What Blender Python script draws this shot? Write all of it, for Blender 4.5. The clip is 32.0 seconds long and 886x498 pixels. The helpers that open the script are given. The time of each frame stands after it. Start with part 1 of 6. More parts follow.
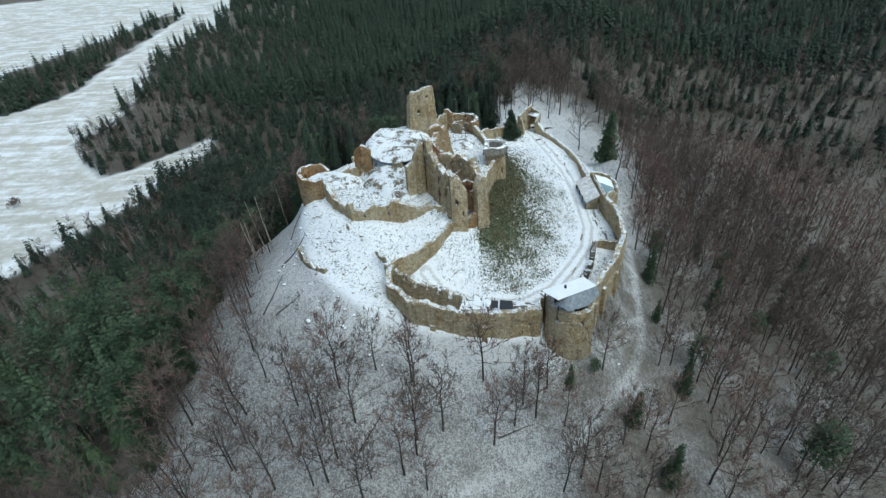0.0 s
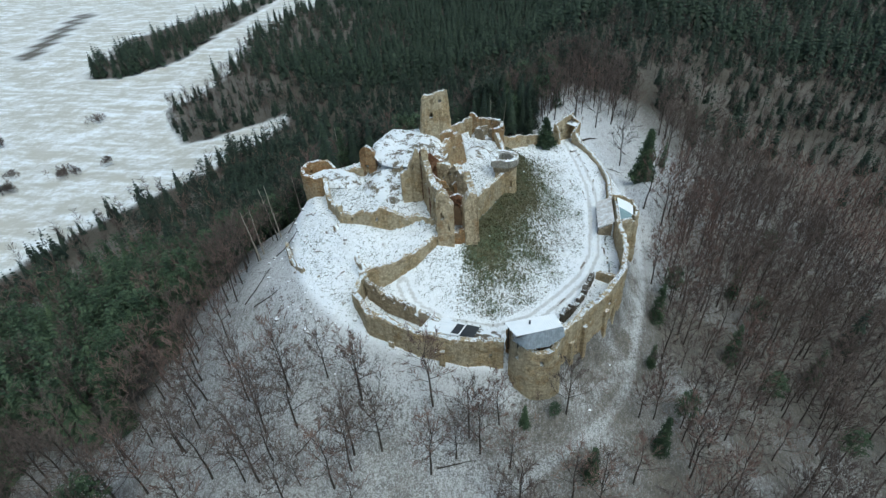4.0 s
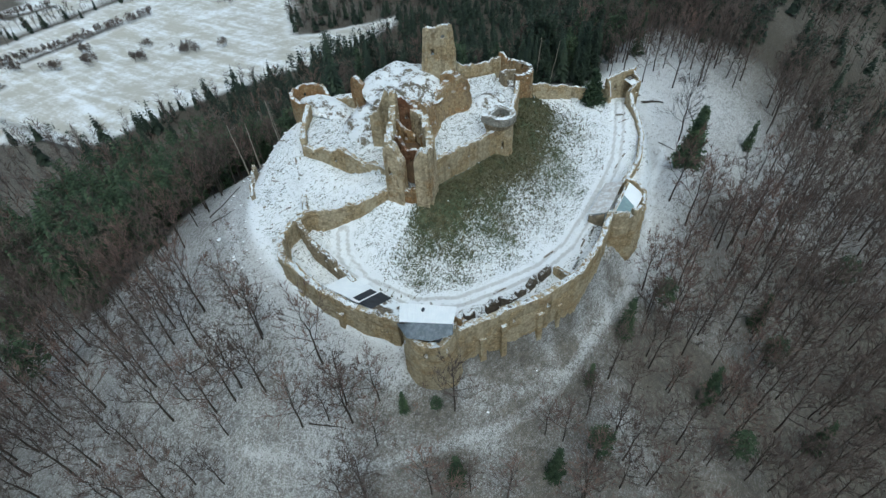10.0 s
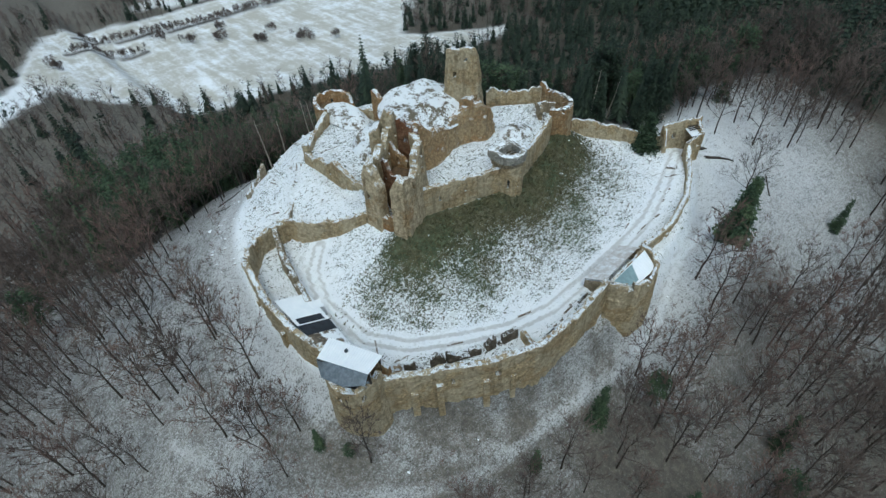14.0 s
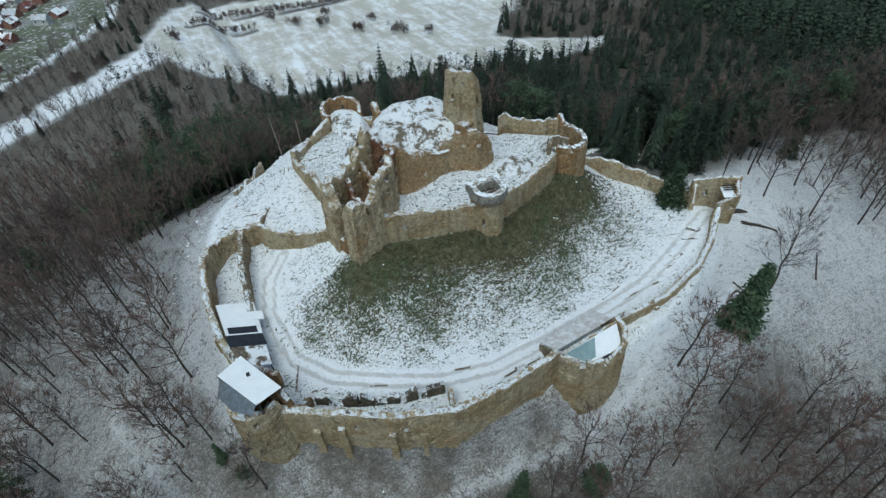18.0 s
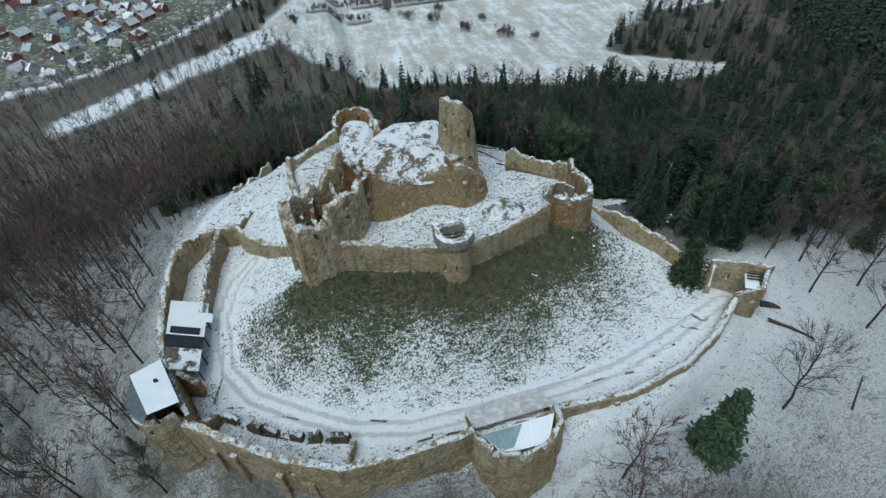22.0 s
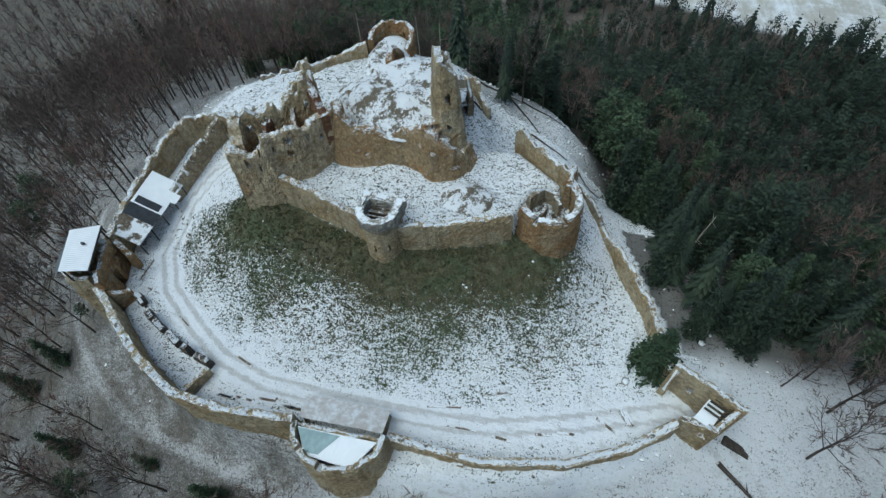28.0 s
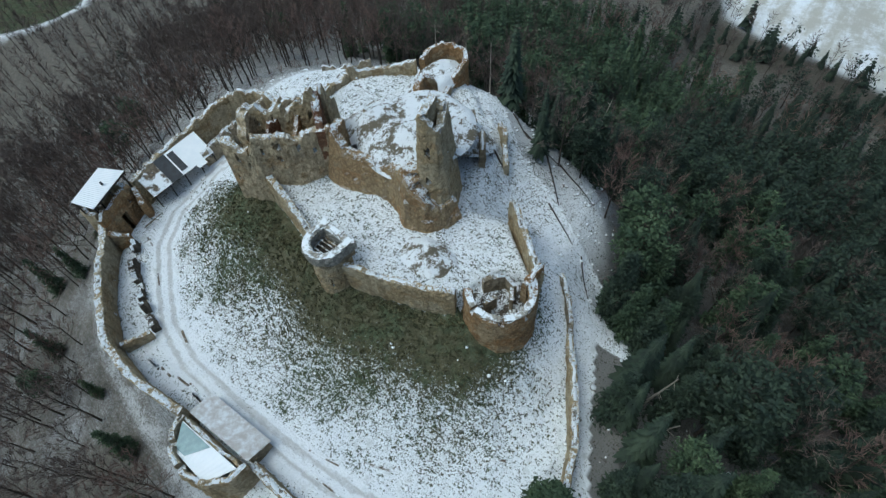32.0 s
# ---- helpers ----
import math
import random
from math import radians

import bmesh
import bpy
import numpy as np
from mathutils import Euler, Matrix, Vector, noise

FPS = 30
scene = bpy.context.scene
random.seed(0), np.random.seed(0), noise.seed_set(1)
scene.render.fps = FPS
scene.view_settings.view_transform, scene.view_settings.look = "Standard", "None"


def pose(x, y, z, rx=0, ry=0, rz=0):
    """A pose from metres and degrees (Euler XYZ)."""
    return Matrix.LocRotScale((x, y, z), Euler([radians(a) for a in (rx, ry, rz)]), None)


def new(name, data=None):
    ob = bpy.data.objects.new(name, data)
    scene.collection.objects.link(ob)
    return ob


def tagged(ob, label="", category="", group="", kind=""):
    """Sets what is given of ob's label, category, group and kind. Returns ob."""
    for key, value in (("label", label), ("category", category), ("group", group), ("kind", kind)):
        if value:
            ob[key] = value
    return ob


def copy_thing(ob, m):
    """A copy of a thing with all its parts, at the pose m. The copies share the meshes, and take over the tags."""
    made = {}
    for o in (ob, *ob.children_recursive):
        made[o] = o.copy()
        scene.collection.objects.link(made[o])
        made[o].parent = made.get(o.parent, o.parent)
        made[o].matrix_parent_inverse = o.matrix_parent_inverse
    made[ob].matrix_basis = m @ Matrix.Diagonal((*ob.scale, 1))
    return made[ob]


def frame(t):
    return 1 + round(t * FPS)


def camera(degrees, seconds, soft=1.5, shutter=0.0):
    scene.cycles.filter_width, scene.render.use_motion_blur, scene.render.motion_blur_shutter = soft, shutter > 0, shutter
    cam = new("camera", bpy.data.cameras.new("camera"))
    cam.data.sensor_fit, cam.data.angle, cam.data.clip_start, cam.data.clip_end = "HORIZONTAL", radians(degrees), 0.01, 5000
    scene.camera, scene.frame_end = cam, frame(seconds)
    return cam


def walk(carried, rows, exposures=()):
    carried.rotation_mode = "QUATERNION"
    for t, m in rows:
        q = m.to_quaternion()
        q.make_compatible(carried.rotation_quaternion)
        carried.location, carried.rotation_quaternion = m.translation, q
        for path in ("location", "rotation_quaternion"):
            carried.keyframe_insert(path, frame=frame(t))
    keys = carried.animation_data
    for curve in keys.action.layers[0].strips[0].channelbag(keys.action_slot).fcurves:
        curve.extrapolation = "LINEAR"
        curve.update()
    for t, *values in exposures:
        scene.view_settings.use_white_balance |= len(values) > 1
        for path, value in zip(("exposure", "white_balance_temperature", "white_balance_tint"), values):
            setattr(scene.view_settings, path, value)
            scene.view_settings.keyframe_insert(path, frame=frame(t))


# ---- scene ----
cam = camera(82.0, 32.0, soft=1.4)
PATH = [
    (0, 3.83, 4.13, 70.35, 54.87, 3.12, 0.86),
    (0.5, 6.35, 5.06, 70.47, 54.81, 3.09, 1.74),
    (1, 9.1, 6.08, 70.6, 54.78, 3.05, 3.2),
    (1.5, 11.57, 7.08, 70.71, 54.78, 3, 4.76),
    (2, 14.33, 8.24, 70.93, 54.73, 2.96, 6.44),
    (2.5, 16.83, 9.32, 71.23, 54.69, 2.88, 7.96),
    (4.5, 27.16, 14.06, 72.42, 52.63, 2.52, 13.59),
    (5, 29.98, 15.32, 72.57, 47.7, 2.4, 15.13),
    (5.5, 32.46, 17.29, 72.94, 44.87, 2.34, 16.69),
    (6, 35.2, 19.09, 72.97, 44.85, 2.32, 18.53),
    (6.5, 37.71, 20.89, 72.98, 44.88, 2.33, 20.22),
    (7, 40.37, 23, 72.97, 44.95, 2.36, 21.99),
    (7.5, 42.78, 25.07, 72.93, 45.02, 2.38, 23.32),
    (8, 45.25, 27.49, 72.9, 45.08, 2.39, 24.64),
    (8.5, 47.46, 29.75, 72.83, 45.2, 2.38, 26.24),
    (9, 49.81, 32.38, 72.75, 45.29, 2.43, 28.08),
    (9.5, 51.92, 34.87, 72.7, 45.35, 2.42, 29.15),
    (10, 54.15, 37.62, 72.6, 45.43, 2.44, 30.32),
    (10.5, 56.1, 40.16, 72.45, 45.53, 2.43, 31.71),
    (11, 58.06, 43.02, 72.33, 45.63, 2.43, 33.55),
    (11.5, 59.86, 45.69, 72.19, 45.77, 2.47, 35.38),
    (12, 61.7, 48.66, 72.04, 45.9, 2.53, 37.46),
    (12.5, 63.24, 51.41, 71.88, 46.05, 2.55, 39.53),
    (13, 64.83, 54.47, 71.75, 46.18, 2.55, 41.7),
    (13.5, 66.16, 57.37, 71.61, 46.3, 2.55, 43.81),
    (14, 67.48, 60.57, 71.56, 46.38, 2.5, 45.93),
    (14.5, 68.64, 63.56, 71.5, 46.45, 2.48, 47.65),
    (16.5, 72.58, 76.16, 71.46, 46.46, 2.44, 55.02),
    (17, 73.47, 79.53, 71.5, 46.47, 2.48, 56.71),
    (17.5, 74.23, 82.67, 71.53, 46.48, 2.53, 58.07),
    (18, 74.9, 86.11, 71.57, 46.52, 2.61, 59.92),
    (18.5, 75.42, 89.35, 71.61, 46.56, 2.69, 61.92),
    (19, 75.92, 92.94, 71.56, 46.64, 2.81, 64.04),
    (19.5, 76.22, 96.28, 71.54, 46.7, 2.9, 65.86),
    (20, 76.35, 99.83, 71.53, 46.76, 2.93, 67.87),
    (20.5, 76.32, 103.18, 71.56, 46.8, 3.01, 69.63),
    (21, 76.12, 106.79, 71.53, 46.83, 3.01, 71.36),
    (21.5, 75.74, 110.09, 71.57, 46.85, 2.98, 73.08),
    (22, 75.17, 113.66, 71.66, 46.87, 2.97, 75.23),
    (22.5, 74.48, 117, 71.73, 46.86, 2.95, 76.71),
    (23, 73.48, 120.54, 71.74, 46.81, 2.92, 79.11),
    (23.5, 73.13, 123.79, 71.45, 44.28, 2.9, 81.74),
    (24, 72.11, 127.36, 71.43, 37.74, 2.85, 84.3),
    (24.5, 70.29, 130.63, 71.7, 36.13, 2.92, 86.52),
    (25, 68.88, 134.12, 71.6, 36.19, 3, 89.06),
    (25.5, 67.3, 137.31, 71.54, 36.18, 3.08, 91.67),
    (27.5, 59.75, 149.57, 71.62, 36.27, 3.04, 100.93),
    (28, 57.38, 152.53, 71.7, 36.19, 3.09, 103.16),
    (28.5, 55.09, 155.07, 71.81, 36.14, 3.13, 105.86),
    (29, 52.54, 157.66, 71.96, 36.11, 3.14, 108.82),
    (29.5, 50.1, 159.96, 72.11, 36.04, 3.16, 111.16),
    (30, 47.33, 162.34, 72.3, 35.93, 3.19, 114.26),
    (30.5, 44.72, 164.41, 72.49, 35.83, 3.19, 117.41),
    (31, 41.91, 166.66, 72.59, 35.84, 3.18, 120.51),
    (31.5, 39.12, 168.55, 72.72, 35.77, 3.1, 123.05),
    (32, 36.07, 170.46, 72.84, 35.72, 2.93, 125.77),
]
EXPOSURE = 0.30
walk(cam, [(t, pose(x, y, z, rx, ry, rz)) for t, x, y, z, rx, ry, rz in PATH], [(0, EXPOSURE + 0.24, 5420, -7), (8, EXPOSURE + 0.08, 5430, -7), (14, EXPOSURE, 5410, -7), (20, EXPOSURE - 0.13, 5380, -7), (26, EXPOSURE - 0.14, 5330, -7), (32, EXPOSURE - 0.02, 5310, -7)])

# ---- sky and sun: an overcast winter day ----
SUN_EL, SUN_ROT = 66.0, 135.0
world = bpy.data.worlds.new("overcast_sky")
scene.world = world
world.use_nodes = True
wn = world.node_tree.nodes
sky = wn.new("ShaderNodeTexSky")
sky.sky_type, sky.sun_disc = "NISHITA", False
sky.sun_elevation, sky.sun_rotation = radians(SUN_EL), radians(SUN_ROT)
sky.air_density, sky.dust_density, sky.ozone_density = 1.0, 6.0, 1.0
wn["Background"].inputs["Strength"].default_value = 0.085
world.node_tree.links.new(sky.outputs[0], wn["Background"].inputs["Color"])
sun = new("sun", bpy.data.lights.new("sun", "SUN"))
sun.data.energy, sun.data.angle, sun.data.color = 0.7, radians(60), (1.0, 0.96, 0.9)
sun.matrix_world = pose(0, 0, 300) @ Matrix.Rotation(radians(-SUN_ROT), 4, "Z") @ Matrix.Rotation(radians(SUN_EL - 90), 4, "X")
# ---- materials ----
def material(name, rough=0.9, spec=0.2):
    m = bpy.data.materials.new(name)
    m.use_nodes = True
    b = m.node_tree.nodes["Principled BSDF"]
    b.inputs["Roughness"].default_value = rough
    b.inputs["Specular IOR Level"].default_value = spec
    return m, m.node_tree, b


def noise_node(nt, scale, detail=5.0, rough=0.6, coord=None):
    n = nt.nodes.new("ShaderNodeTexNoise")
    n.inputs["Scale"].default_value, n.inputs["Detail"].default_value, n.inputs["Roughness"].default_value = scale, detail, rough
    if coord is None:
        coord = nt.nodes.new("ShaderNodeTexCoord").outputs["Object"]
    nt.links.new(coord, n.inputs["Vector"])
    return n.outputs["Fac"]


def ramp(nt, fac, stops):
    r = nt.nodes.new("ShaderNodeValToRGB")
    els = r.color_ramp.elements
    while len(els) < len(stops):
        els.new(0.5)
    for e, (p, c) in zip(els, stops):
        e.position, e.color = p, (*c, 1)
    nt.links.new(fac, r.inputs["Fac"])
    return r.outputs["Color"]


def mix(nt, fac, a, b, mode="MIX"):
    n = nt.nodes.new("ShaderNodeMix")
    n.data_type, n.blend_type = "RGBA", mode
    for sock, v in ((n.inputs[0], fac), (n.inputs[6], a), (n.inputs[7], b)):
        if isinstance(v, (int, float)):
            sock.default_value = v
        elif isinstance(v, tuple):
            sock.default_value = (*v, 1)
        else:
            nt.links.new(v, sock)
    return n.outputs[2]


def calc(nt, op, a, b=0.0, c=0.0):
    n = nt.nodes.new("ShaderNodeMath")
    n.operation = op
    for sock, v in zip(n.inputs, (a, b, c)):
        if isinstance(v, (int, float)):
            sock.default_value = v
        else:
            nt.links.new(v, sock)
    return n.outputs[0]


def step(nt, v, lo, hi):
    n = nt.nodes.new("ShaderNodeMapRange")
    n.interpolation_type = "SMOOTHSTEP"
    n.inputs["From Min"].default_value, n.inputs["From Max"].default_value = lo, hi
    nt.links.new(v, n.inputs["Value"])
    return n.outputs["Result"]


def bump(nt, bsdf, height, strength=0.5, dist=0.1):
    n = nt.nodes.new("ShaderNodeBump")
    n.inputs["Strength"].default_value, n.inputs["Distance"].default_value = strength, dist
    nt.links.new(height, n.inputs["Height"])
    nt.links.new(n.outputs[0], bsdf.inputs["Normal"])


def colour(nt, bsdf, socket):
    nt.links.new(socket, bsdf.inputs["Base Color"])


def up_facing(nt, lo, hi):
    """1 where a surface faces up, for snow that lies on it."""
    g = nt.nodes.new("ShaderNodeNewGeometry")
    s = nt.nodes.new("ShaderNodeSeparateXYZ")
    nt.links.new(g.outputs["Normal"], s.inputs[0])
    return step(nt, s.outputs["Z"], lo, hi)


def world_pos(nt):
    return nt.nodes.new("ShaderNodeNewGeometry").outputs["Position"]


SNOW = (0.87, 0.89, 0.915)


def masonry(name, tone, pale, red, snow=True, plaster=0.56):
    """Rubble masonry with plaster rests, streaks, and snow that holds on ledges."""
    m, nt, b = material(name, 0.95, 0.1)
    p = world_pos(nt)
    big, mid, fine = noise_node(nt, 0.17, 5, 0.6, p), noise_node(nt, 0.7, 6, 0.65, p), noise_node(nt, 3.2, 6, 0.7, p)
    v = nt.nodes.new("ShaderNodeTexVoronoi")
    v.inputs["Scale"].default_value = 1.9
    v.inputs["Randomness"].default_value = 0.9
    nt.links.new(p, v.inputs["Vector"])
    base = ramp(nt, fine, [(0.28, tuple(c * 0.36 for c in tone)), (0.5, tone), (0.70, tuple(min(1, c * 1.5) for c in tone))])
    # level bands of different stone
    lv = nt.nodes.new("ShaderNodeMapping")
    lv.inputs["Scale"].default_value = (0.10, 0.10, 0.75)
    nt.links.new(p, lv.inputs["Vector"])
    band = noise_node(nt, 1.0, 4, 0.55, lv.outputs[0])
    base = mix(nt, calc(nt, "MULTIPLY", step(nt, band, 0.50, 0.62), 0.65), base, red)
    base = mix(nt, calc(nt, "MULTIPLY", step(nt, calc(nt, "ADD", calc(nt, "MULTIPLY", big, 0.75), calc(nt, "MULTIPLY", mid, 0.25)), plaster - 0.03, plaster + 0.02), 0.9), base, mix(nt, fine, tuple(c * 0.7 for c in pale), pale))
    base = mix(nt, calc(nt, "MULTIPLY", step(nt, mid, 0.56, 0.68), 0.55), base, tuple(c * 0.62 for c in red))
    cell = nt.nodes.new("ShaderNodeSeparateColor")
    nt.links.new(v.outputs["Color"], cell.inputs[0])
    base = mix(nt, calc(nt, "MULTIPLY", step(nt, cell.outputs[0], 0.62, 0.98), 0.5), base, tuple(c * 0.42 for c in tone))
    base = mix(nt, calc(nt, "MULTIPLY", step(nt, cell.outputs[1], 0.7, 1.0), 0.4), base, pale)
    base = mix(nt, calc(nt, "MULTIPLY", v.outputs["Distance"], 0.5), base, tuple(c * 0.36 for c in tone))
    # grey damp crust in large soft patches
    damp = noise_node(nt, 0.33, 5, 0.6, p)
    base = mix(nt, calc(nt, "MULTIPLY", step(nt, damp, 0.56, 0.7), 0.42), base, (0.20, 0.17, 0.125))
    # dark damp streaks that run down the wall
    st = nt.nodes.new("ShaderNodeMapping")
    st.inputs["Scale"].default_value = (0.55, 0.55, 0.05)
    nt.links.new(p, st.inputs["Vector"])
    streak = noise_node(nt, 1.6, 5, 0.6, st.outputs[0])
    base = mix(nt, calc(nt, "MULTIPLY", step(nt, streak, 0.5, 0.68), 0.5), base, tuple(c * 0.38 for c in tone))
    if snow:
        s = calc(nt, "MULTIPLY", up_facing(nt, 0.35, 0.7), step(nt, calc(nt, "ADD", calc(nt, "MULTIPLY", mid, 0.5), calc(nt, "MULTIPLY", fine, 0.5)), 0.47, 0.54))
        base = mix(nt, s, base, SNOW)
    colour(nt, b, base)
    bump(nt, b, calc(nt, "ADD", fine, calc(nt, "MULTIPLY", v.outputs["Distance"], 0.6)), 1.0, 0.4)
    return m


STONE = masonry("ochre_rubble", (0.530, 0.412, 0.242), (0.710, 0.605, 0.415), (0.350, 0.238, 0.128), plaster=0.49)
STONE_CORE = masonry("brown_earthy_rubble", (0.420, 0.272, 0.138), (0.560, 0.440, 0.275), (0.340, 0.176, 0.070), plaster=0.55)
STONE_SMOOTH = masonry("smooth_brown_rubble", (0.430, 0.300, 0.165), (0.500, 0.385, 0.230), (0.385, 0.225, 0.105), plaster=0.52)
STONE_GREY = masonry("grey_rubble", (0.390, 0.318, 0.215), (0.535, 0.455, 0.325), (0.249, 0.192, 0.127), plaster=0.52)
STONE_RED = masonry("red_brown_rubble", (0.282, 0.158, 0.093), (0.373, 0.237, 0.147), (0.203, 0.088, 0.047), plaster=0.62)
DARK_RUIN = masonry("dark_damp_rubble", (0.16, 0.135, 0.105), (0.24, 0.205, 0.16), (0.10, 0.082, 0.062), plaster=0.6)
PLASTER = masonry("weathered_plaster", (0.480, 0.350, 0.200), (0.820, 0.690, 0.470), (0.420, 0.262, 0.132), plaster=0.44)


def rubble_snow(name, dirt):
    m, nt, b = material(name, 0.85, 0.2)
    p = world_pos(nt)
    n1, n2, n3 = noise_node(nt, 0.35, 5, 0.6, p), noise_node(nt, 1.3, 6, 0.75, p), noise_node(nt, 3.4, 5, 0.8, p)
    f = calc(nt, "ADD", calc(nt, "MULTIPLY", n1, 0.5), calc(nt, "ADD", calc(nt, "MULTIPLY", n2, 0.35), calc(nt, "MULTIPLY", n3, 0.25)))
    base = mix(nt, step(nt, f, 0.635 - dirt, 0.69 - dirt), SNOW, (0.17, 0.145, 0.105))
    base = mix(nt, calc(nt, "MULTIPLY", step(nt, n3, 0.6, 0.75), 0.4), base, (0.22, 0.19, 0.14))
    colour(nt, b, base)
    bump(nt, b, calc(nt, "ADD", n2, n3), 0.8, 0.3)
    return m


RUBBLE_SNOW = rubble_snow("snowed_rubble", 0.09)
RUBBLE_DIRT = rubble_snow("dirty_snowed_rubble", 0.125)
SNOW_MAT = rubble_snow("snow_crust", 0.07)


def plain(name, tone, dark, scale=3.0, rough=0.85, spec=0.2, snow=0.0, metal=0.0):
    m, nt, b = material(name, rough, spec)
    b.inputs["Metallic"].default_value = metal
    p = world_pos(nt)
    n, n2 = noise_node(nt, scale, 6, 0.65, p), noise_node(nt, scale * 0.22, 4, 0.6, p)
    base = mix(nt, step(nt, n, 0.35, 0.7), dark, tone)
    base = mix(nt, calc(nt, "MULTIPLY", step(nt, n2, 0.45, 0.7), 0.4), base, dark)
    if snow:
        s = calc(nt, "MULTIPLY", up_facing(nt, 0.3, 0.7), step(nt, n2, 0.75 - snow * 0.6, 0.85 - snow * 0.6))
        base = mix(nt, s, base, SNOW)
    colour(nt, b, base)
    bump(nt, b, n, 0.3, 0.05)
    return m


BARK = plain("dark_bark", (0.10, 0.083, 0.069), (0.045, 0.037, 0.031), 2.0)
TWIGS = plain("bare_twigs", (0.182, 0.142, 0.120), (0.092, 0.071, 0.062), 0.12)
TWIGS_RED = plain("reddish_bare_twigs", (0.240, 0.166, 0.137), (0.125, 0.084, 0.070), 0.12)
WOOD = plain("grey_weathered_wood", (0.23, 0.19, 0.14), (0.10, 0.08, 0.06), 2.0, snow=0.5)
DARK_WOOD = plain("dark_timber", (0.09, 0.075, 0.06), (0.04, 0.035, 0.03), 2.0)
SHEET = plain("galvanised_sheet", (0.22, 0.25, 0.28), (0.13, 0.15, 0.17), 1.5, 0.45, 0.5, 0.0, 0.3)
SHEET_SNOW = plain("snow_dusted_sheet", (0.92, 0.93, 0.94), (0.86, 0.88, 0.90), 0.5, 0.7, 0.3)
SHEET_DARK = plain("dark_roofing", (0.035, 0.04, 0.05), (0.02, 0.022, 0.026), 1.0, 0.5, 0.4)
EARTH = plain("bare_brown_earth", (0.16, 0.105, 0.06), (0.09, 0.06, 0.035), 1.2)


def foliage(name, light, dark):
    m, nt, b = material(name, 0.7, 0.25)
    g = nt.nodes.new("ShaderNodeNewGeometry")
    rnd = g.outputs["Random Per Island"]
    n = noise_node(nt, 0.35, 4, 0.6, g.outputs["Position"])
    base = mix(nt, step(nt, n, 0.35, 0.65), dark, light)
    base = mix(nt, calc(nt, "MULTIPLY", rnd, 0.6), base, tuple(c * 0.6 for c in dark))
    one = nt.nodes.new("ShaderNodeObjectInfo").outputs["Random"]
    base = mix(nt, calc(nt, "MULTIPLY", one, 0.45), base, tuple(c * 0.45 for c in dark))
    colour(nt, b, base)
    return m


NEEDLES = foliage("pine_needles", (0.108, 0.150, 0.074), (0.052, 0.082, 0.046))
# spruce tone with the north slope's shade put into the colour
SPRUCE_SHADED = foliage("shaded_spruce_needles", (0.064, 0.088, 0.052), (0.030, 0.046, 0.032))


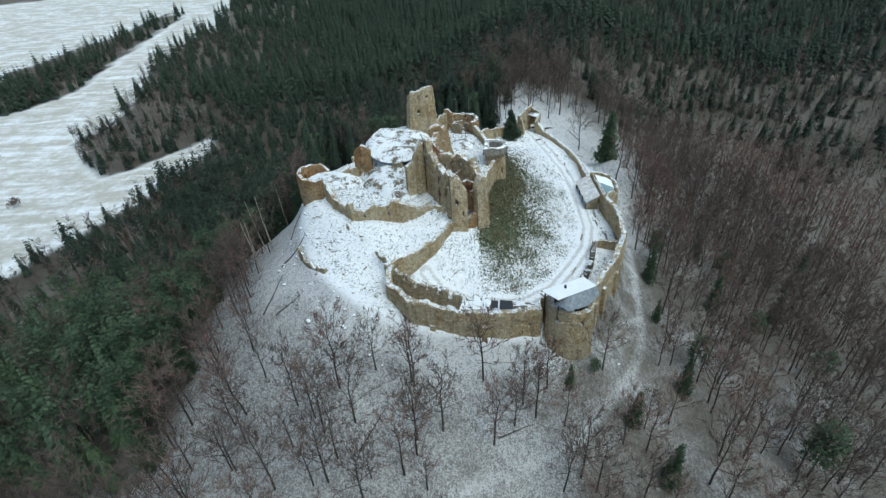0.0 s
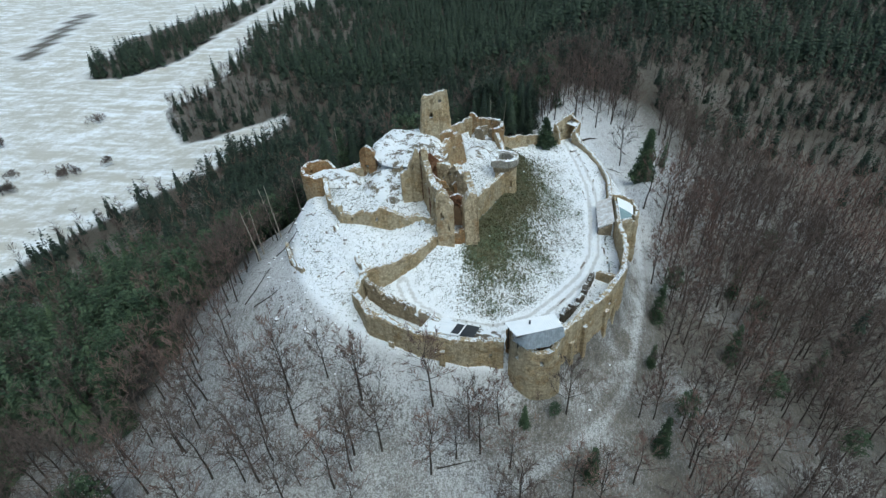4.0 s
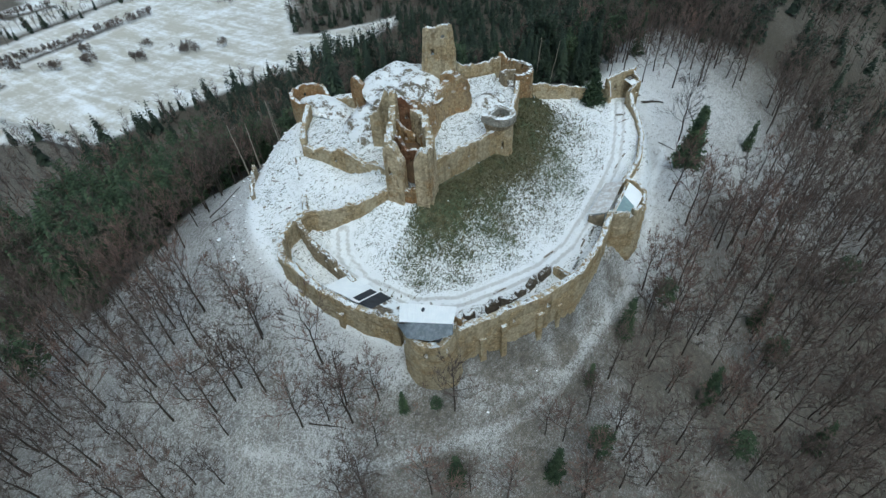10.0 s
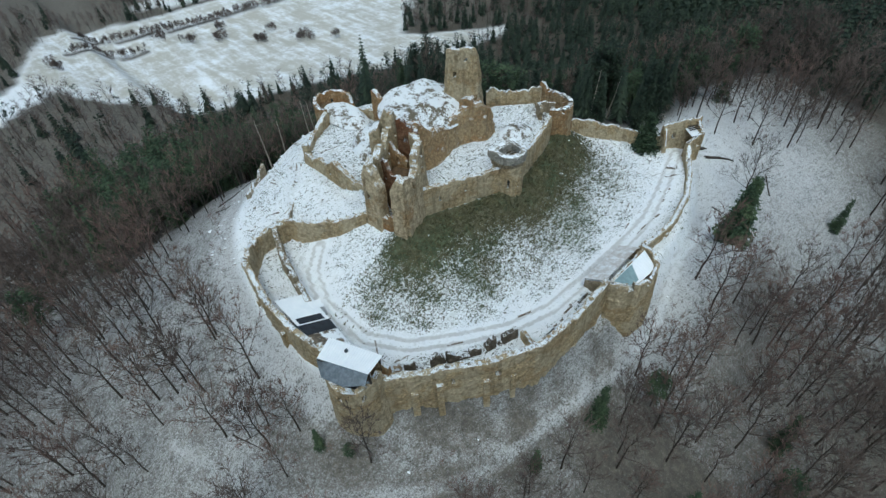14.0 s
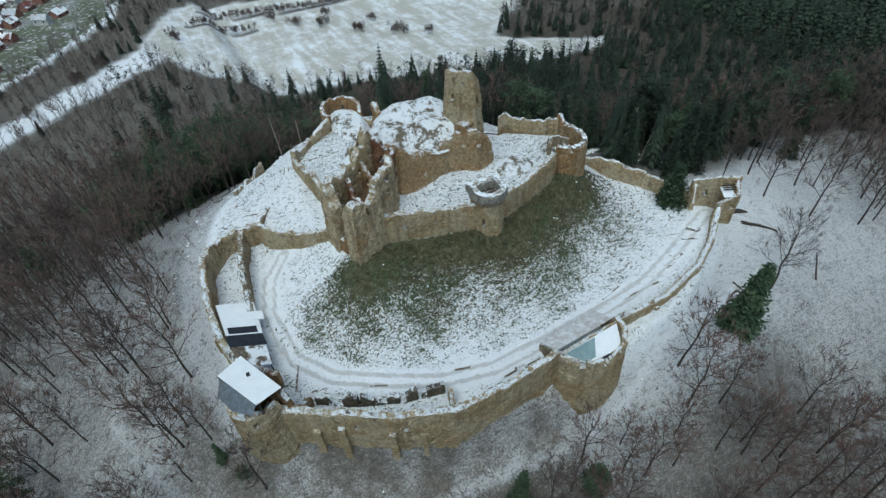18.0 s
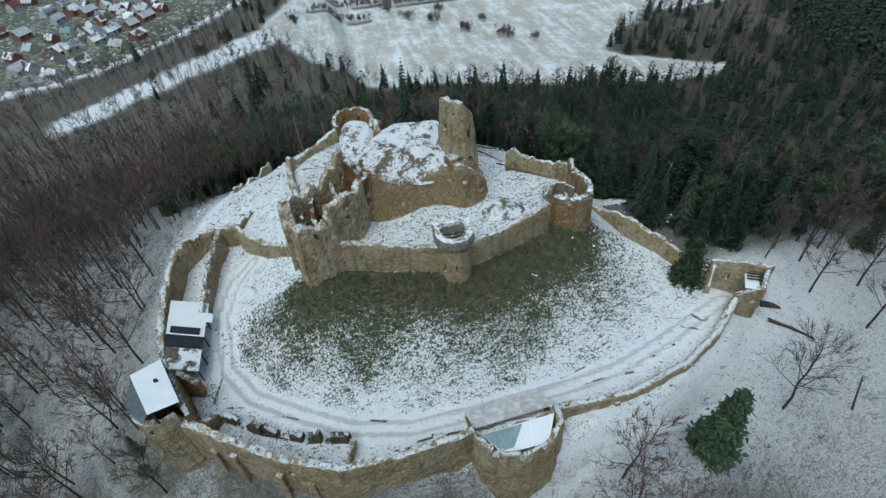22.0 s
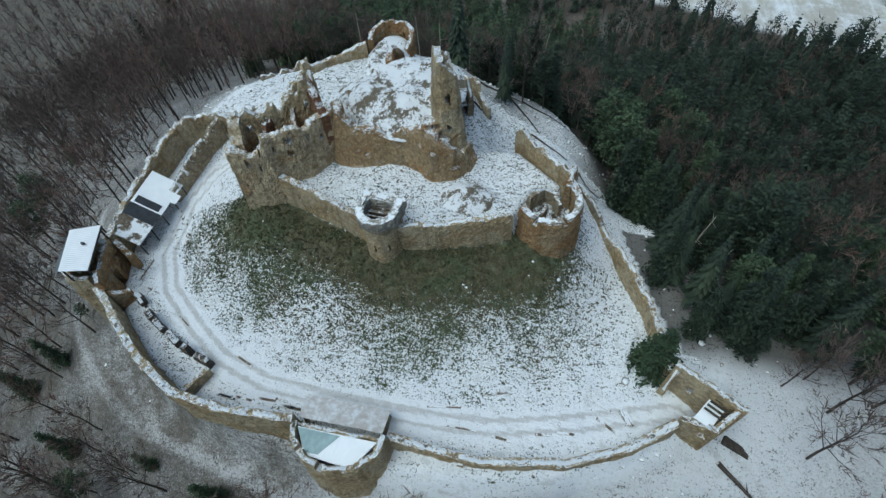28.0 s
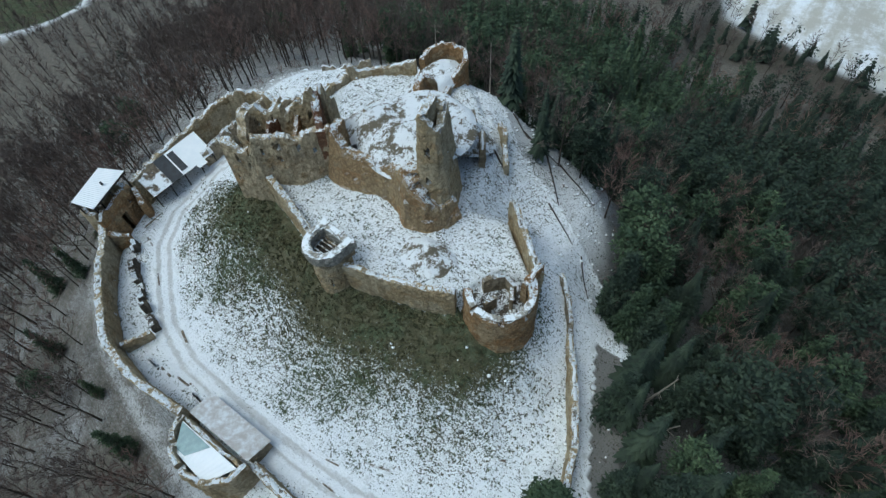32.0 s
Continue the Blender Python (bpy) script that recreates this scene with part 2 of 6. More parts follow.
def ground_material():
    """Snow, grass, leaf litter and tracks, by the masks that the plan gives."""
    m, nt, b = material("snowy_ground", 0.9, 0.15)
    p = world_pos(nt)
    at = nt.nodes.new("ShaderNodeAttribute")
    at.attribute_name = "plan"
    sep = nt.nodes.new("ShaderNodeSeparateColor")
    nt.links.new(at.outputs["Color"], sep.inputs[0])
    at2 = nt.nodes.new("ShaderNodeAttribute")
    at2.attribute_name = "plan_two"
    sep2 = nt.nodes.new("ShaderNodeSeparateColor")
    nt.links.new(at2.outputs["Color"], sep2.inputs[0])
    grass_m, litter_m, track_m = sep.outputs[0], sep.outputs[1], sep.outputs[2]
    conifer_m, field_m, village_m = sep2.outputs[0], sep2.outputs[1], sep2.outputs[2]
    n0, n1 = noise_node(nt, 0.045, 5, 0.6, p), noise_node(nt, 0.28, 6, 0.62, p)
    n2, n3 = noise_node(nt, 0.8, 6, 0.75, p), noise_node(nt, 1.9, 6, 0.8, p)
    snow = mix(nt, step(nt, n1, 0.3, 0.7), (0.82, 0.84, 0.87), (0.91, 0.925, 0.945))
    green = ramp(nt, n2, [(0.3, (0.042, 0.046, 0.028)), (0.5, (0.080, 0.094, 0.052)), (0.72, (0.15, 0.165, 0.105))])
    tan = ramp(nt, n2, [(0.3, (0.050, 0.045, 0.026)), (0.5, (0.096, 0.090, 0.052)), (0.72, (0.165, 0.155, 0.105))])
    grass = mix(nt, step(nt, calc(nt, "ADD", calc(nt, "MULTIPLY", n0, 0.5), calc(nt, "MULTIPLY", n1, 0.5)), 0.44, 0.56), green, tan)
    litter = ramp(nt, n2, [(0.3, (0.048, 0.041, 0.028)), (0.5, (0.098, 0.083, 0.060)), (0.7, (0.18, 0.152, 0.118))])
    speck = calc(nt, "ADD", calc(nt, "MULTIPLY", n3, 0.5), calc(nt, "ADD", calc(nt, "MULTIPLY", n2, 0.25), calc(nt, "MULTIPLY", n1, 0.25)))
    grain = noise_node(nt, 3.6, 4, 0.75, p)
    # snow lies in ragged strips along the slope
    lie = nt.nodes.new("ShaderNodeMapping")
    lie.inputs["Scale"].default_value = (1.9, 0.75, 1.2)
    lie.inputs["Rotation"].default_value = (0, 0, radians(-12))
    nt.links.new(p, lie.inputs["Vector"])
    strips = noise_node(nt, 0.95, 4, 0.7, lie.outputs[0])
    speck = calc(nt, "ADD", calc(nt, "MULTIPLY", speck, 0.62), calc(nt, "MULTIPLY", strips, 0.38))
    rough_speck = calc(nt, "ADD", 0.5, calc(nt, "MULTIPLY", calc(nt, "SUBTRACT", calc(nt, "ADD", calc(nt, "MULTIPLY", grain, 0.45), calc(nt, "MULTIPLY", speck, 0.55)), 0.5), 1.75))
    # grass shows through where the mask beats the speckle
    g_fac = step(nt, calc(nt, "SUBTRACT", grass_m, rough_speck), -0.035, 0.04)
    # thin snow with the turf showing through in soft patches
    thin = calc(nt, "ADD", calc(nt, "MULTIPLY", n1, 0.45), calc(nt, "ADD", calc(nt, "MULTIPLY", n2, 0.3), calc(nt, "MULTIPLY", strips, 0.25)))
    snow = mix(nt, calc(nt, "MULTIPLY", step(nt, thin, 0.51, 0.63), 0.5), snow, (0.45, 0.465, 0.44))
    thaw = calc(nt, "MULTIPLY", step(nt, grass_m, 0.44, 0.64), 0.6)
    base = mix(nt, thaw, snow, mix(nt, n1, (0.20, 0.215, 0.165), (0.36, 0.38, 0.33)))
    base = mix(nt, g_fac, base, grass)
    l_fac = step(nt, calc(nt, "SUBTRACT", litter_m, rough_speck), -0.12, 0.14)
    base = mix(nt, calc(nt, "ADD", calc(nt, "MULTIPLY", step(nt, litter_m, 0.2, 0.5), 0.42), calc(nt, "MULTIPLY", step(nt, litter_m, 0.53, 0.64), 0.4)), base, (0.178, 0.162, 0.145))
    base = mix(nt, calc(nt, "MULTIPLY", l_fac, 0.8), base, litter)
    fm = nt.nodes.new("ShaderNodeMapping")
    fm.inputs["Rotation"].default_value = (0, 0, radians(35))
    fm.inputs["Scale"].default_value = (0.02, 0.13, 0.03)
    nt.links.new(p, fm.inputs["Vector"])
    streaks = noise_node(nt, 1.0, 6, 0.7, fm.outputs[0])
    far_grain = noise_node(nt, 0.13, 6, 0.8, p)
    f_fac = step(nt, calc(nt, "SUBTRACT", calc(nt, "ADD", calc(nt, "MULTIPLY", n0, 0.22), calc(nt, "ADD", calc(nt, "MULTIPLY", streaks, 0.4), calc(nt, "MULTIPLY", far_grain, 0.38))), 0.465), -0.08, 0.10)
    base = mix(nt, calc(nt, "MULTIPLY", calc(nt, "MULTIPLY", f_fac, field_m), 0.78), base, (0.40, 0.37, 0.29))
    v_fac = step(nt, calc(nt, "SUBTRACT", calc(nt, "MULTIPLY", village_m, 0.62), n1), -0.1, 0.1)
    base = mix(nt, v_fac, base, ramp(nt, n0, [(0.35, (0.15, 0.145, 0.125)), (0.5, (0.125, 0.14, 0.085)), (0.65, (0.26, 0.26, 0.25))]))
    t_fac = step(nt, calc(nt, "SUBTRACT", calc(nt, "MULTIPLY", track_m, 0.95), n2), -0.1, 0.25)
    base = mix(nt, calc(nt, "MULTIPLY", t_fac, 0.5), base, (0.36, 0.34, 0.31))
    # near-black ground where the conifer mask is high
    base = mix(nt, calc(nt, "MULTIPLY", step(nt, conifer_m, 0.1, 0.6), 0.85), base, mix(nt, n2, (0.03, 0.028, 0.02), (0.10, 0.085, 0.065)))
    colour(nt, b, base)
    bump(nt, b, calc(nt, "ADD", n3, calc(nt, "ADD", calc(nt, "MULTIPLY", n2, 1.5), strips)), 0.7, 0.32)
    return m


GROUND = ground_material()
# ---- the lie of the land ----
def smooth(v, lo, hi):
    t = np.clip((np.asarray(v, float) - lo) / (hi - lo), 0, 1)
    return t * t * (3 - 2 * t)


def wave(x, y, s, seed=0.0):
    """Cheap rolling unevenness, about -1 to 1."""
    return (np.sin(x / s + 1.7 * seed) * np.cos(y / s * 1.13 - seed) + 0.6 * np.sin((x + y) / s * 1.9 + seed * 2.3) + 0.4 * np.cos((x - 1.6 * y) / s * 3.1 + seed)) / 2


TERRACE = [(2.0, 103.0), (7.6, 105.4), (7.3, 109.0), (8.3, 113), (10.2, 119), (12.3, 125), (12.9, 126.6), (13.2, 131.0), (12.2, 136), (10.2, 144.0), (8.4, 148.6), (0.6, 151.4), (-1.0, 157.0), (-8.8, 147.6), (-8.4, 141.2), (-14.5, 139), (-24, 134), (-31, 127), (-34, 122), (-33, 114), (-29.8, 113), (-26.6, 107), (-21.4, 101.9), (-9.9, 102.8)]
UPPER = (-10.0, 128.0, 24.0, 28.0)  # the upper castle: centre and half sizes
OUTER = (4.0, 130.0, 40.0, 52.0)  # the hilltop within the curtain wall


def out_of(shape, x, y, power):
    cx, cy, a, b = shape
    f = (np.abs(x - cx) / a) ** power + (np.abs(y - cy) / b) ** power
    d = (f ** (1 / power) - 1) * (a + b) / 2
    if shape is OUTER:  # the hilltop is cut off to the north-west
        d = np.maximum(d, -0.64 * (x + 42) + 0.768 * (y - 133) - 7)
    return d


def ridge(x, y):
    """1 along the ridge that runs on from the gate to the north."""
    ang = np.arctan2(x - 5, y - 120)
    return np.exp(-((ang - 0.22) / 0.42) ** 2) * smooth(y, 130, 185)


def along(x, y, pts):
    """Distance from a polyline."""
    best = np.full(np.shape(x), 1e9)
    for (ax, ay), (bx, by) in zip(pts, pts[1:]):
        dx, dy = bx - ax, by - ay
        t = np.clip(((x - ax) * dx + (y - ay) * dy) / (dx * dx + dy * dy), 0, 1)
        best = np.minimum(best, np.hypot(x - ax - t * dx, y - ay - t * dy))
    return best


def inside(x, y, pts):
    res = np.zeros(np.shape(x), bool)
    for (ax, ay), (bx, by) in zip(pts, pts[1:] + pts[:1]):
        hit = (ay > y) != (by > y)
        res ^= hit & (x < (bx - ax) * (y - ay) / ((by - ay) or 1e-9) + ax)
    return res


CURTAIN = [(-12.3, 82.6), (-8.0, 77.8), (2.2, 76.0), (11, 76.4), (18.3, 77.8), (20.5, 75.8), (24, 74.6), (27.5, 76), (28.6, 82.6), (33.2, 89), (37.6, 95.5), (41.7, 104.0), (42.6, 113), (41.6, 123.6), (45.8, 126.6), (46.6, 130.2), (45.6, 134.0), (40.6, 136.8), (40.9, 150), (38.6, 161)]
# how much lower (or higher: minus) the ground lies at the wall's outer foot
FOOT = [(-1.6, 76.7, -1.8), (14, 77, -2.0), (24.5, 75.2, -3.2), (29.5, 83.5, 1.5), (33.5, 89, 4.6), (40.4, 101.6, 4.4), (42.2, 113, 2.8), (42, 121, 4.6), (46.6, 130, 1.4), (44, 121, 5.0), (48, 124, 2.6), (41, 145, 0.4), (38, 163, 0.3), (-12, 81, -0.5)]


CROSS = [(-16.5, 92.6), (-12.6, 88.2), (-8.4, 91.0), (-2.9, 95.4), (2.2, 101.9)]  # the cross wall


def foot_drop(x, y):
    away = along(x, y, CURTAIN)
    s = np.where(inside(x, y, CURTAIN + [(20, 165), (-10, 130)]), -away, away)
    w = [1 / (1 + ((x - a) ** 2 + (y - b) ** 2) / 9) ** 1.5 for a, b, _ in FOOT]
    amount = sum(v * f[2] for v, f in zip(w, FOOT)) / sum(w)
    return amount * smooth(s, -1.1, 0.2) * np.exp(-np.maximum(s, 0) / 22) * smooth(x, -30, -14)


def ground(x, y):
    x, y = np.asarray(x, float), np.asarray(y, float)
    q, p = out_of(UPPER, x, y, 3.0), out_of(OUTER, x, y, 2.5)
    west = smooth(-x, 4, 26)
    south = 1 - smooth(y, 92, 118)
    court = -2.3 + 3.9 * smooth(16 - x, 0, 28) * south + 2.0 * smooth(y, 150, 180) + 4.5 * west
    mound = 6.5 + 1.0 * (1 - smooth(y, 104, 117)) + 3.2 * west - 0.66 * np.maximum(q, 0)
    h = np.maximum(court, mound) + 0.25 * np.exp(-((court - mound) / 1.2) ** 2)
    # the upper terrace: a clean step behind its east walls, a soft slope to the north-west
    edge = along(x, y, TERRACE + TERRACE[:1])
    edge = np.where(inside(x, y, TERRACE), edge, -edge)
    open_side = smooth(-x, 4, 14) * smooth(y, 124, 138)
    yard = smooth(-x, 9, 13) * smooth(y, 102.5, 104) * (1 - smooth(y, 119, 123))
    lift = (1 - open_side) * smooth(edge, 0.15, 1.1) + open_side * smooth(edge, -5, 2)
    h = h + 1.8 * np.exp(-(((x - 8.5) / 6) ** 2) - ((y - 155) / 7) ** 2)
    h = h + lift * (10.7 + 0.7 * yard + 0.5 * west - h)
    h = h - 9 * (1 - np.exp(-np.maximum(-edge - 0.5, 0) / 11)) * open_side
    behind = np.where(inside(x, y, CROSS + [(-6, 106), (-26, 104), (-30, 94)]), along(x, y, CROSS), 0)
    h = h + 2.3 * smooth(behind, 0.1, 1.3) * np.exp(-((behind / 9) ** 2)) * smooth(x, -24, -14)
    rg = ridge(x, y)
    po = np.maximum(p, 0) * (1 - 0.86 * rg)
    drop = (1.9 + 2.2 * smooth(x, 12, 26) + 1.6 * smooth(x, 26, 42) * (1 - smooth(y, 120, 140)) + 0.7 * smooth(x, 26, 42) * smooth(y, 120, 140)) * smooth(p, -1.2, 3.0) * (1 - west) * (1 - rg) + 68 * (1 - np.exp(-((po / 85) ** 1.1)))
    h = h - drop - foot_drop(x, y) + 12.5 * np.exp(-(((x - 54) / 8) ** 2) - ((y - 152) / 13) ** 2)
    far = smooth(np.hypot(x, y - 120), 60, 160)
    h = h + far * 1.6 * wave(x, y, 38, 1) + smooth(np.hypot(x, y - 120), 30, 60) * 0.35 * wave(x, y, 7, 2) + 0.12 * wave(x, y, 2.3, 3)
    # hills that close the valley
    d = np.hypot(x, y - 120)
    h = h + 150 * smooth(d, 1000, 2600) * (0.6 + 0.4 * wave(x, y, 420, 4))
    return h


def g(x, y):
    return float(ground(x, y))


FIELD = [(-176, 268), (-199, 224), (-214, 188), (-234, 146), (-272, 106), (-340, 75), (-420, 110), (-600, 420), (-1100, 900), (-700, 1250), (-430, 1100), (-342, 760), (-340, 576), (-300, 470), (-284, 400), (-296, 364), (-262, 326), (-229, 294), (-212, 305), (-192, 345), (-180, 360), (-172, 330)]
STRIP = [(-208, -30), (-232, -3), (-268, 36), (-305, 80), (-352, 114), (-366, 106), (-325, 64), (-286, 26), (-248, -12), (-224, -38)]
VILLAGE = [(-268, -110), (-300, -30), (-350, 10), (-420, 60), (-620, 120), (-800, -100), (-640, -420), (-330, -260)]
HEDGES = [[(-404, 128), (-393, 169), (-377, 204), (-377, 240), (-376, 288)], [(-368, 114), (-364, 138), (-358, 156)], [(-520, 180), (-490, 192), (-483, 209), (-474, 260)]]
BELTS = [[(-400, 440), (-372, 500), (-392, 600), (-436, 900), (-480, 930), (-498, 620), (-520, 590), (-440, 430)], [(-560, 500), (-700, 760), (-730, 740), (-590, 480)], [(-442, 146), (-420, 182), (-425, 209), (-420, 245), (-424, 310), (-446, 330), (-444, 228), (-448, 206), (-463, 182), (-490, 162)]]
COURT_TRACK = [(28, 175), (32, 162), (35, 150), (35.8, 140), (36, 126), (35.5, 115), (33, 106), (29, 99.5), (23, 91), (16, 86.5), (5, 85.5), (-2, 88), (-5, 92)]
OUTER_TRACK = [(43.4, 168), (44.5, 160), (45.2, 146), (49.2, 133), (49.2, 121), (47.4, 112), (45.8, 101), (44.2, 91), (41.8, 84), (37.6, 77), (32, 70), (23.5, 62), (12, 56), (0, 52)]
GATE_TRACK = [(28, 178), (36, 186), (48, 186), (58, 192), (62, 210), (60, 240), (66, 290)]


# the shaded wood that comes close up to the north-west walls
NORTH_WOOD = [(-40, 126), (-33, 131.5), (-26.5, 138.8), (-22.5, 148.4), (-17.6, 155), (-14.6, 162), (-11, 168.4), (-3.5, 174.8), (4, 178), (0, 200), (-60, 190), (-70, 140)]


def patchy(x, y, s, seed):
    return 0.5 + 0.5 * np.clip(wave(x, y, s, seed) * 1.3, -1, 1)


def conifer_share(x, y):
    """How much of the wood is evergreen, by the part of the hill."""
    west = smooth(-x, 50, 70) * smooth(y, 44, 74) * (1 - 0.75 * smooth(-x, 128, 165)) * (0.58 + 0.55 * patchy(x, y, 21, 3))
    row = smooth(-x, 150, 185) * (1 - smooth(along(x, y, [(-215, 150), (-190, 230), (-170, 300)]), 12, 30)) * 0.5
    north = np.maximum(smooth(y - 0.25 * x, 150, 172) * smooth(y, 140, 165), 0.42 * inside(x, y, NORTH_WOOD)) * smooth(18 - x, -8, 8) * (1 - 0.6 * smooth(-x, 115, 150)) * (0.42 + 0.5 * patchy(x, y, 14, 8))
    far_n = smooth(y, 225, 275) * smooth(x, -300, -150) * (0.35 + 0.8 * patchy(x, y, 62, 5)) * (0.65 + 0.6 * patchy(x, y, 23, 11)) * (1 - 0.45 * smooth(x, 40, 150))
    share = np.maximum.reduce([west, row, north, far_n])
    return np.clip(np.maximum(share, 0.014 * smooth(np.hypot(x, y - 128), 70, 110)), 0, 1)


def soft(x, y, poly):
    """1 inside a polygon, with a soft edge."""
    away = along(x, y, poly + poly[:1])
    return smooth(np.where(inside(x, y, poly), away, -away) + 3 * wave(x, y, 9, 21), -6, 6)


def build_ground():
    n = 470
    s = np.linspace(-1, 1, n)
    a = 120 * s + 260 * s**3 + 2500 * np.sign(s) * np.abs(s) ** 9
    X, Y = np.meshgrid(a + 2, a + 128, indexing="ij")
    Z = ground(X, Y)
    me = bpy.data.meshes.new("ground")
    co = np.stack([X, Y, Z], -1).reshape(-1, 3)
    i = np.arange(n * n).reshape(n, n)
    quads = np.stack([i[:-1, :-1], i[1:, :-1], i[1:, 1:], i[:-1, 1:]], -1).reshape(-1, 4)
    me.vertices.add(len(co))
    me.vertices.foreach_set("co", co.ravel())
    me.loops.add(quads.size)
    me.loops.foreach_set("vertex_index", quads.ravel())
    me.polygons.add(len(quads))
    me.polygons.foreach_set("loop_start", np.arange(0, quads.size, 4))
    me.polygons.foreach_set("use_smooth", np.ones(len(quads), bool))
    me.update()
    q, p = out_of(UPPER, X, Y, 3.0), out_of(OUTER, X, Y, 2.5)
    # grass shows on the mound under the inner wall, on its east side, and thins out downhill
    near = along(X, Y, [(7.2, 104), (8.3, 113), (12.9, 127), (13.2, 131), (9.6, 144), (8.6, 153), (4, 158)])
    outer = (q > -5) & (p < 0)
    side = smooth(X + 0.25 * (Y - 104), 3, 11) * (1 - smooth(Y - 0.2 * X, 147, 164))
    grass = 0.425 + 0.02 * wave(X, Y, 5, 6) + side * (0.20 * (1 - smooth(near, 1.5, 11)) + 0.105 * (1 - smooth(near, 8, 26))) + 0.03 * side * wave(X, Y, 4.5, 9) + 0.02 * side * wave(X, Y, 11, 13)
    grass = np.where(inside(X, Y, TERRACE), 0.448, grass)
    grass = np.where(outer, grass, np.where(q < 0, 0.455, 0.385 + 0.03 * wave(X, Y, 3.3, 17) + 0.02 * wave(X, Y, 8, 18))) * (p < 16)
    d = np.hypot(X, Y - 128)
    litter = (0.45 * smooth(p, -1, 3) + 0.09 * smooth(p, 5, 22) + 0.04 * smooth(p, 30, 70)) * (1 - 0.22 * ridge(X, Y) * (1 - smooth(Y, 200, 230)))
    fld, vil, strp = inside(X, Y, FIELD) & ~np.any([inside(X, Y, b) for b in BELTS], 0), inside(X, Y, VILLAGE), inside(X, Y, STRIP)
    brush = smooth(X, 12, 24) * (1 - smooth(Y, 122, 140)) * smooth(p, -4, -1.5) * (1 - smooth(p, 7, 14))
    south = 1 - smooth(Y, 84, 100)
    litter = np.maximum(litter, (0.53 + 0.05 * smooth(10 - along(X, Y, CURTAIN[4:12]), 0, 7) + 0.06 * wave(X, Y, 3.6, 12) + 0.03 * wave(X, Y, 1.7, 15)) * brush)
    litter = np.maximum(litter, (0.525 + 0.07 * smooth(X, 8, 28) + 0.05 * wave(X, Y, 6, 14)) * np.maximum(south, smooth(X, 20, 40) * (1 - smooth(Y, 118, 140))) * smooth(p, 1, 8)) * (p > -5.5) * ~(inside(X, Y, CURTAIN + [(20, 165), (-10, 130)]) & (along(X, Y, CURTAIN) > 1.3))
    litter = litter + 0.05 * smooth(X, 50, 58) * smooth(Y, 96, 112) * (1 - smooth(Y, 165, 185)) * (litter > 0)
    lane = along(X, Y, OUTER_TRACK)
    litter = litter - (0.07 + 0.04 * wave(X, Y, 9, 4)) * (1 - smooth(lane, 0.5, 1.2)) * (litter > 0)
    fld_s, vil_s, strp_s = soft(X, Y, FIELD), soft(X, Y, VILLAGE), soft(X, Y, STRIP)
    for b in BELTS:
        fld_s = fld_s * (1 - soft(X, Y, b))
    for hedge in HEDGES:
        fld_s = fld_s * smooth(along(X, Y, hedge) + 1.5 * wave(X, Y, 6, 22), 4, 7)
    open_land = np.maximum.reduce([fld_s, vil_s, strp_s])
    litter = (litter + 0.05 * smooth(d, 140, 200) * (litter > 0)) * (1 - open_land)
    band = along(X, Y, COURT_TRACK)
    grass = grass - 0.09 * (1 - smooth(band, 1.6, 3.0)) * (p < 2)
    track = np.maximum.reduce([0.8 * (1 - smooth(np.abs(band - 1.0), 0.2, 1.0)), 0.7 * (1 - smooth(np.abs(lane - 1.0), 0.15, 0.5)), 0.6 * (1 - smooth(np.abs(along(X, Y, GATE_TRACK) - 1.0), 0.3, 1.2))])
    meadow = 1 - smooth(np.hypot(X + 45, Y + 165), 28, 40)
    litter = litter * (1 - meadow)
    grass = np.maximum(grass, 0.75 * meadow)
    # the ground colour darkens with the share of conifers in dense wood
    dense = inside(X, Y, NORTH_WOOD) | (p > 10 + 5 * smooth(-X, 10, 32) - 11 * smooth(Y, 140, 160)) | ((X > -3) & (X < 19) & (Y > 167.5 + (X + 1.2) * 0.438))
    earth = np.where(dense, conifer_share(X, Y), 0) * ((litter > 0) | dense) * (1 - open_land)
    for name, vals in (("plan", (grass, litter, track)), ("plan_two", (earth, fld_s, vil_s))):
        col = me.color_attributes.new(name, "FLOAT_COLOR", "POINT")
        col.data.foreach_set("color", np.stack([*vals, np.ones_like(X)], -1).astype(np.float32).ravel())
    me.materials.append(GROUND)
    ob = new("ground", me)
    return tagged(ob, "snow-dusted hill with grass, leaf litter, tracks and valley fields", "ground", kind="structure")


build_ground()
# ---- building kit ----
def link(name, bm, mat, parent=None, label="", smooth_faces=False):
    me = bpy.data.meshes.new(name)
    bm.normal_update()
    bm.to_mesh(me)
    bm.free()
    if smooth_faces:
        me.polygons.foreach_set("use_smooth", [True] * len(me.polygons))
    for m in mat if isinstance(mat, (list, tuple)) else [mat]:
        me.materials.append(m)
    ob = new(name, me)
    ob.parent = parent
    return tagged(ob, label)


part = link


def thing(name, label, category, at=(0, 0, 0), group="", kind=""):
    ob = new(name)
    ob.location = at
    ob.empty_display_size = 0.5
    return tagged(ob, label, category, group, kind)


def box_into(bm, size, m):
    v = [bm.verts.new(m @ Vector((sx * size[0] / 2, sy * size[1] / 2, sz * size[2] / 2))) for sx in (-1, 1) for sy in (-1, 1) for sz in (-1, 1)]
    for f in ((0, 1, 3, 2), (4, 6, 7, 5), (0, 4, 5, 1), (2, 3, 7, 6), (0, 2, 6, 4), (1, 5, 7, 3)):
        bm.faces.new([v[i] for i in f])
    return v


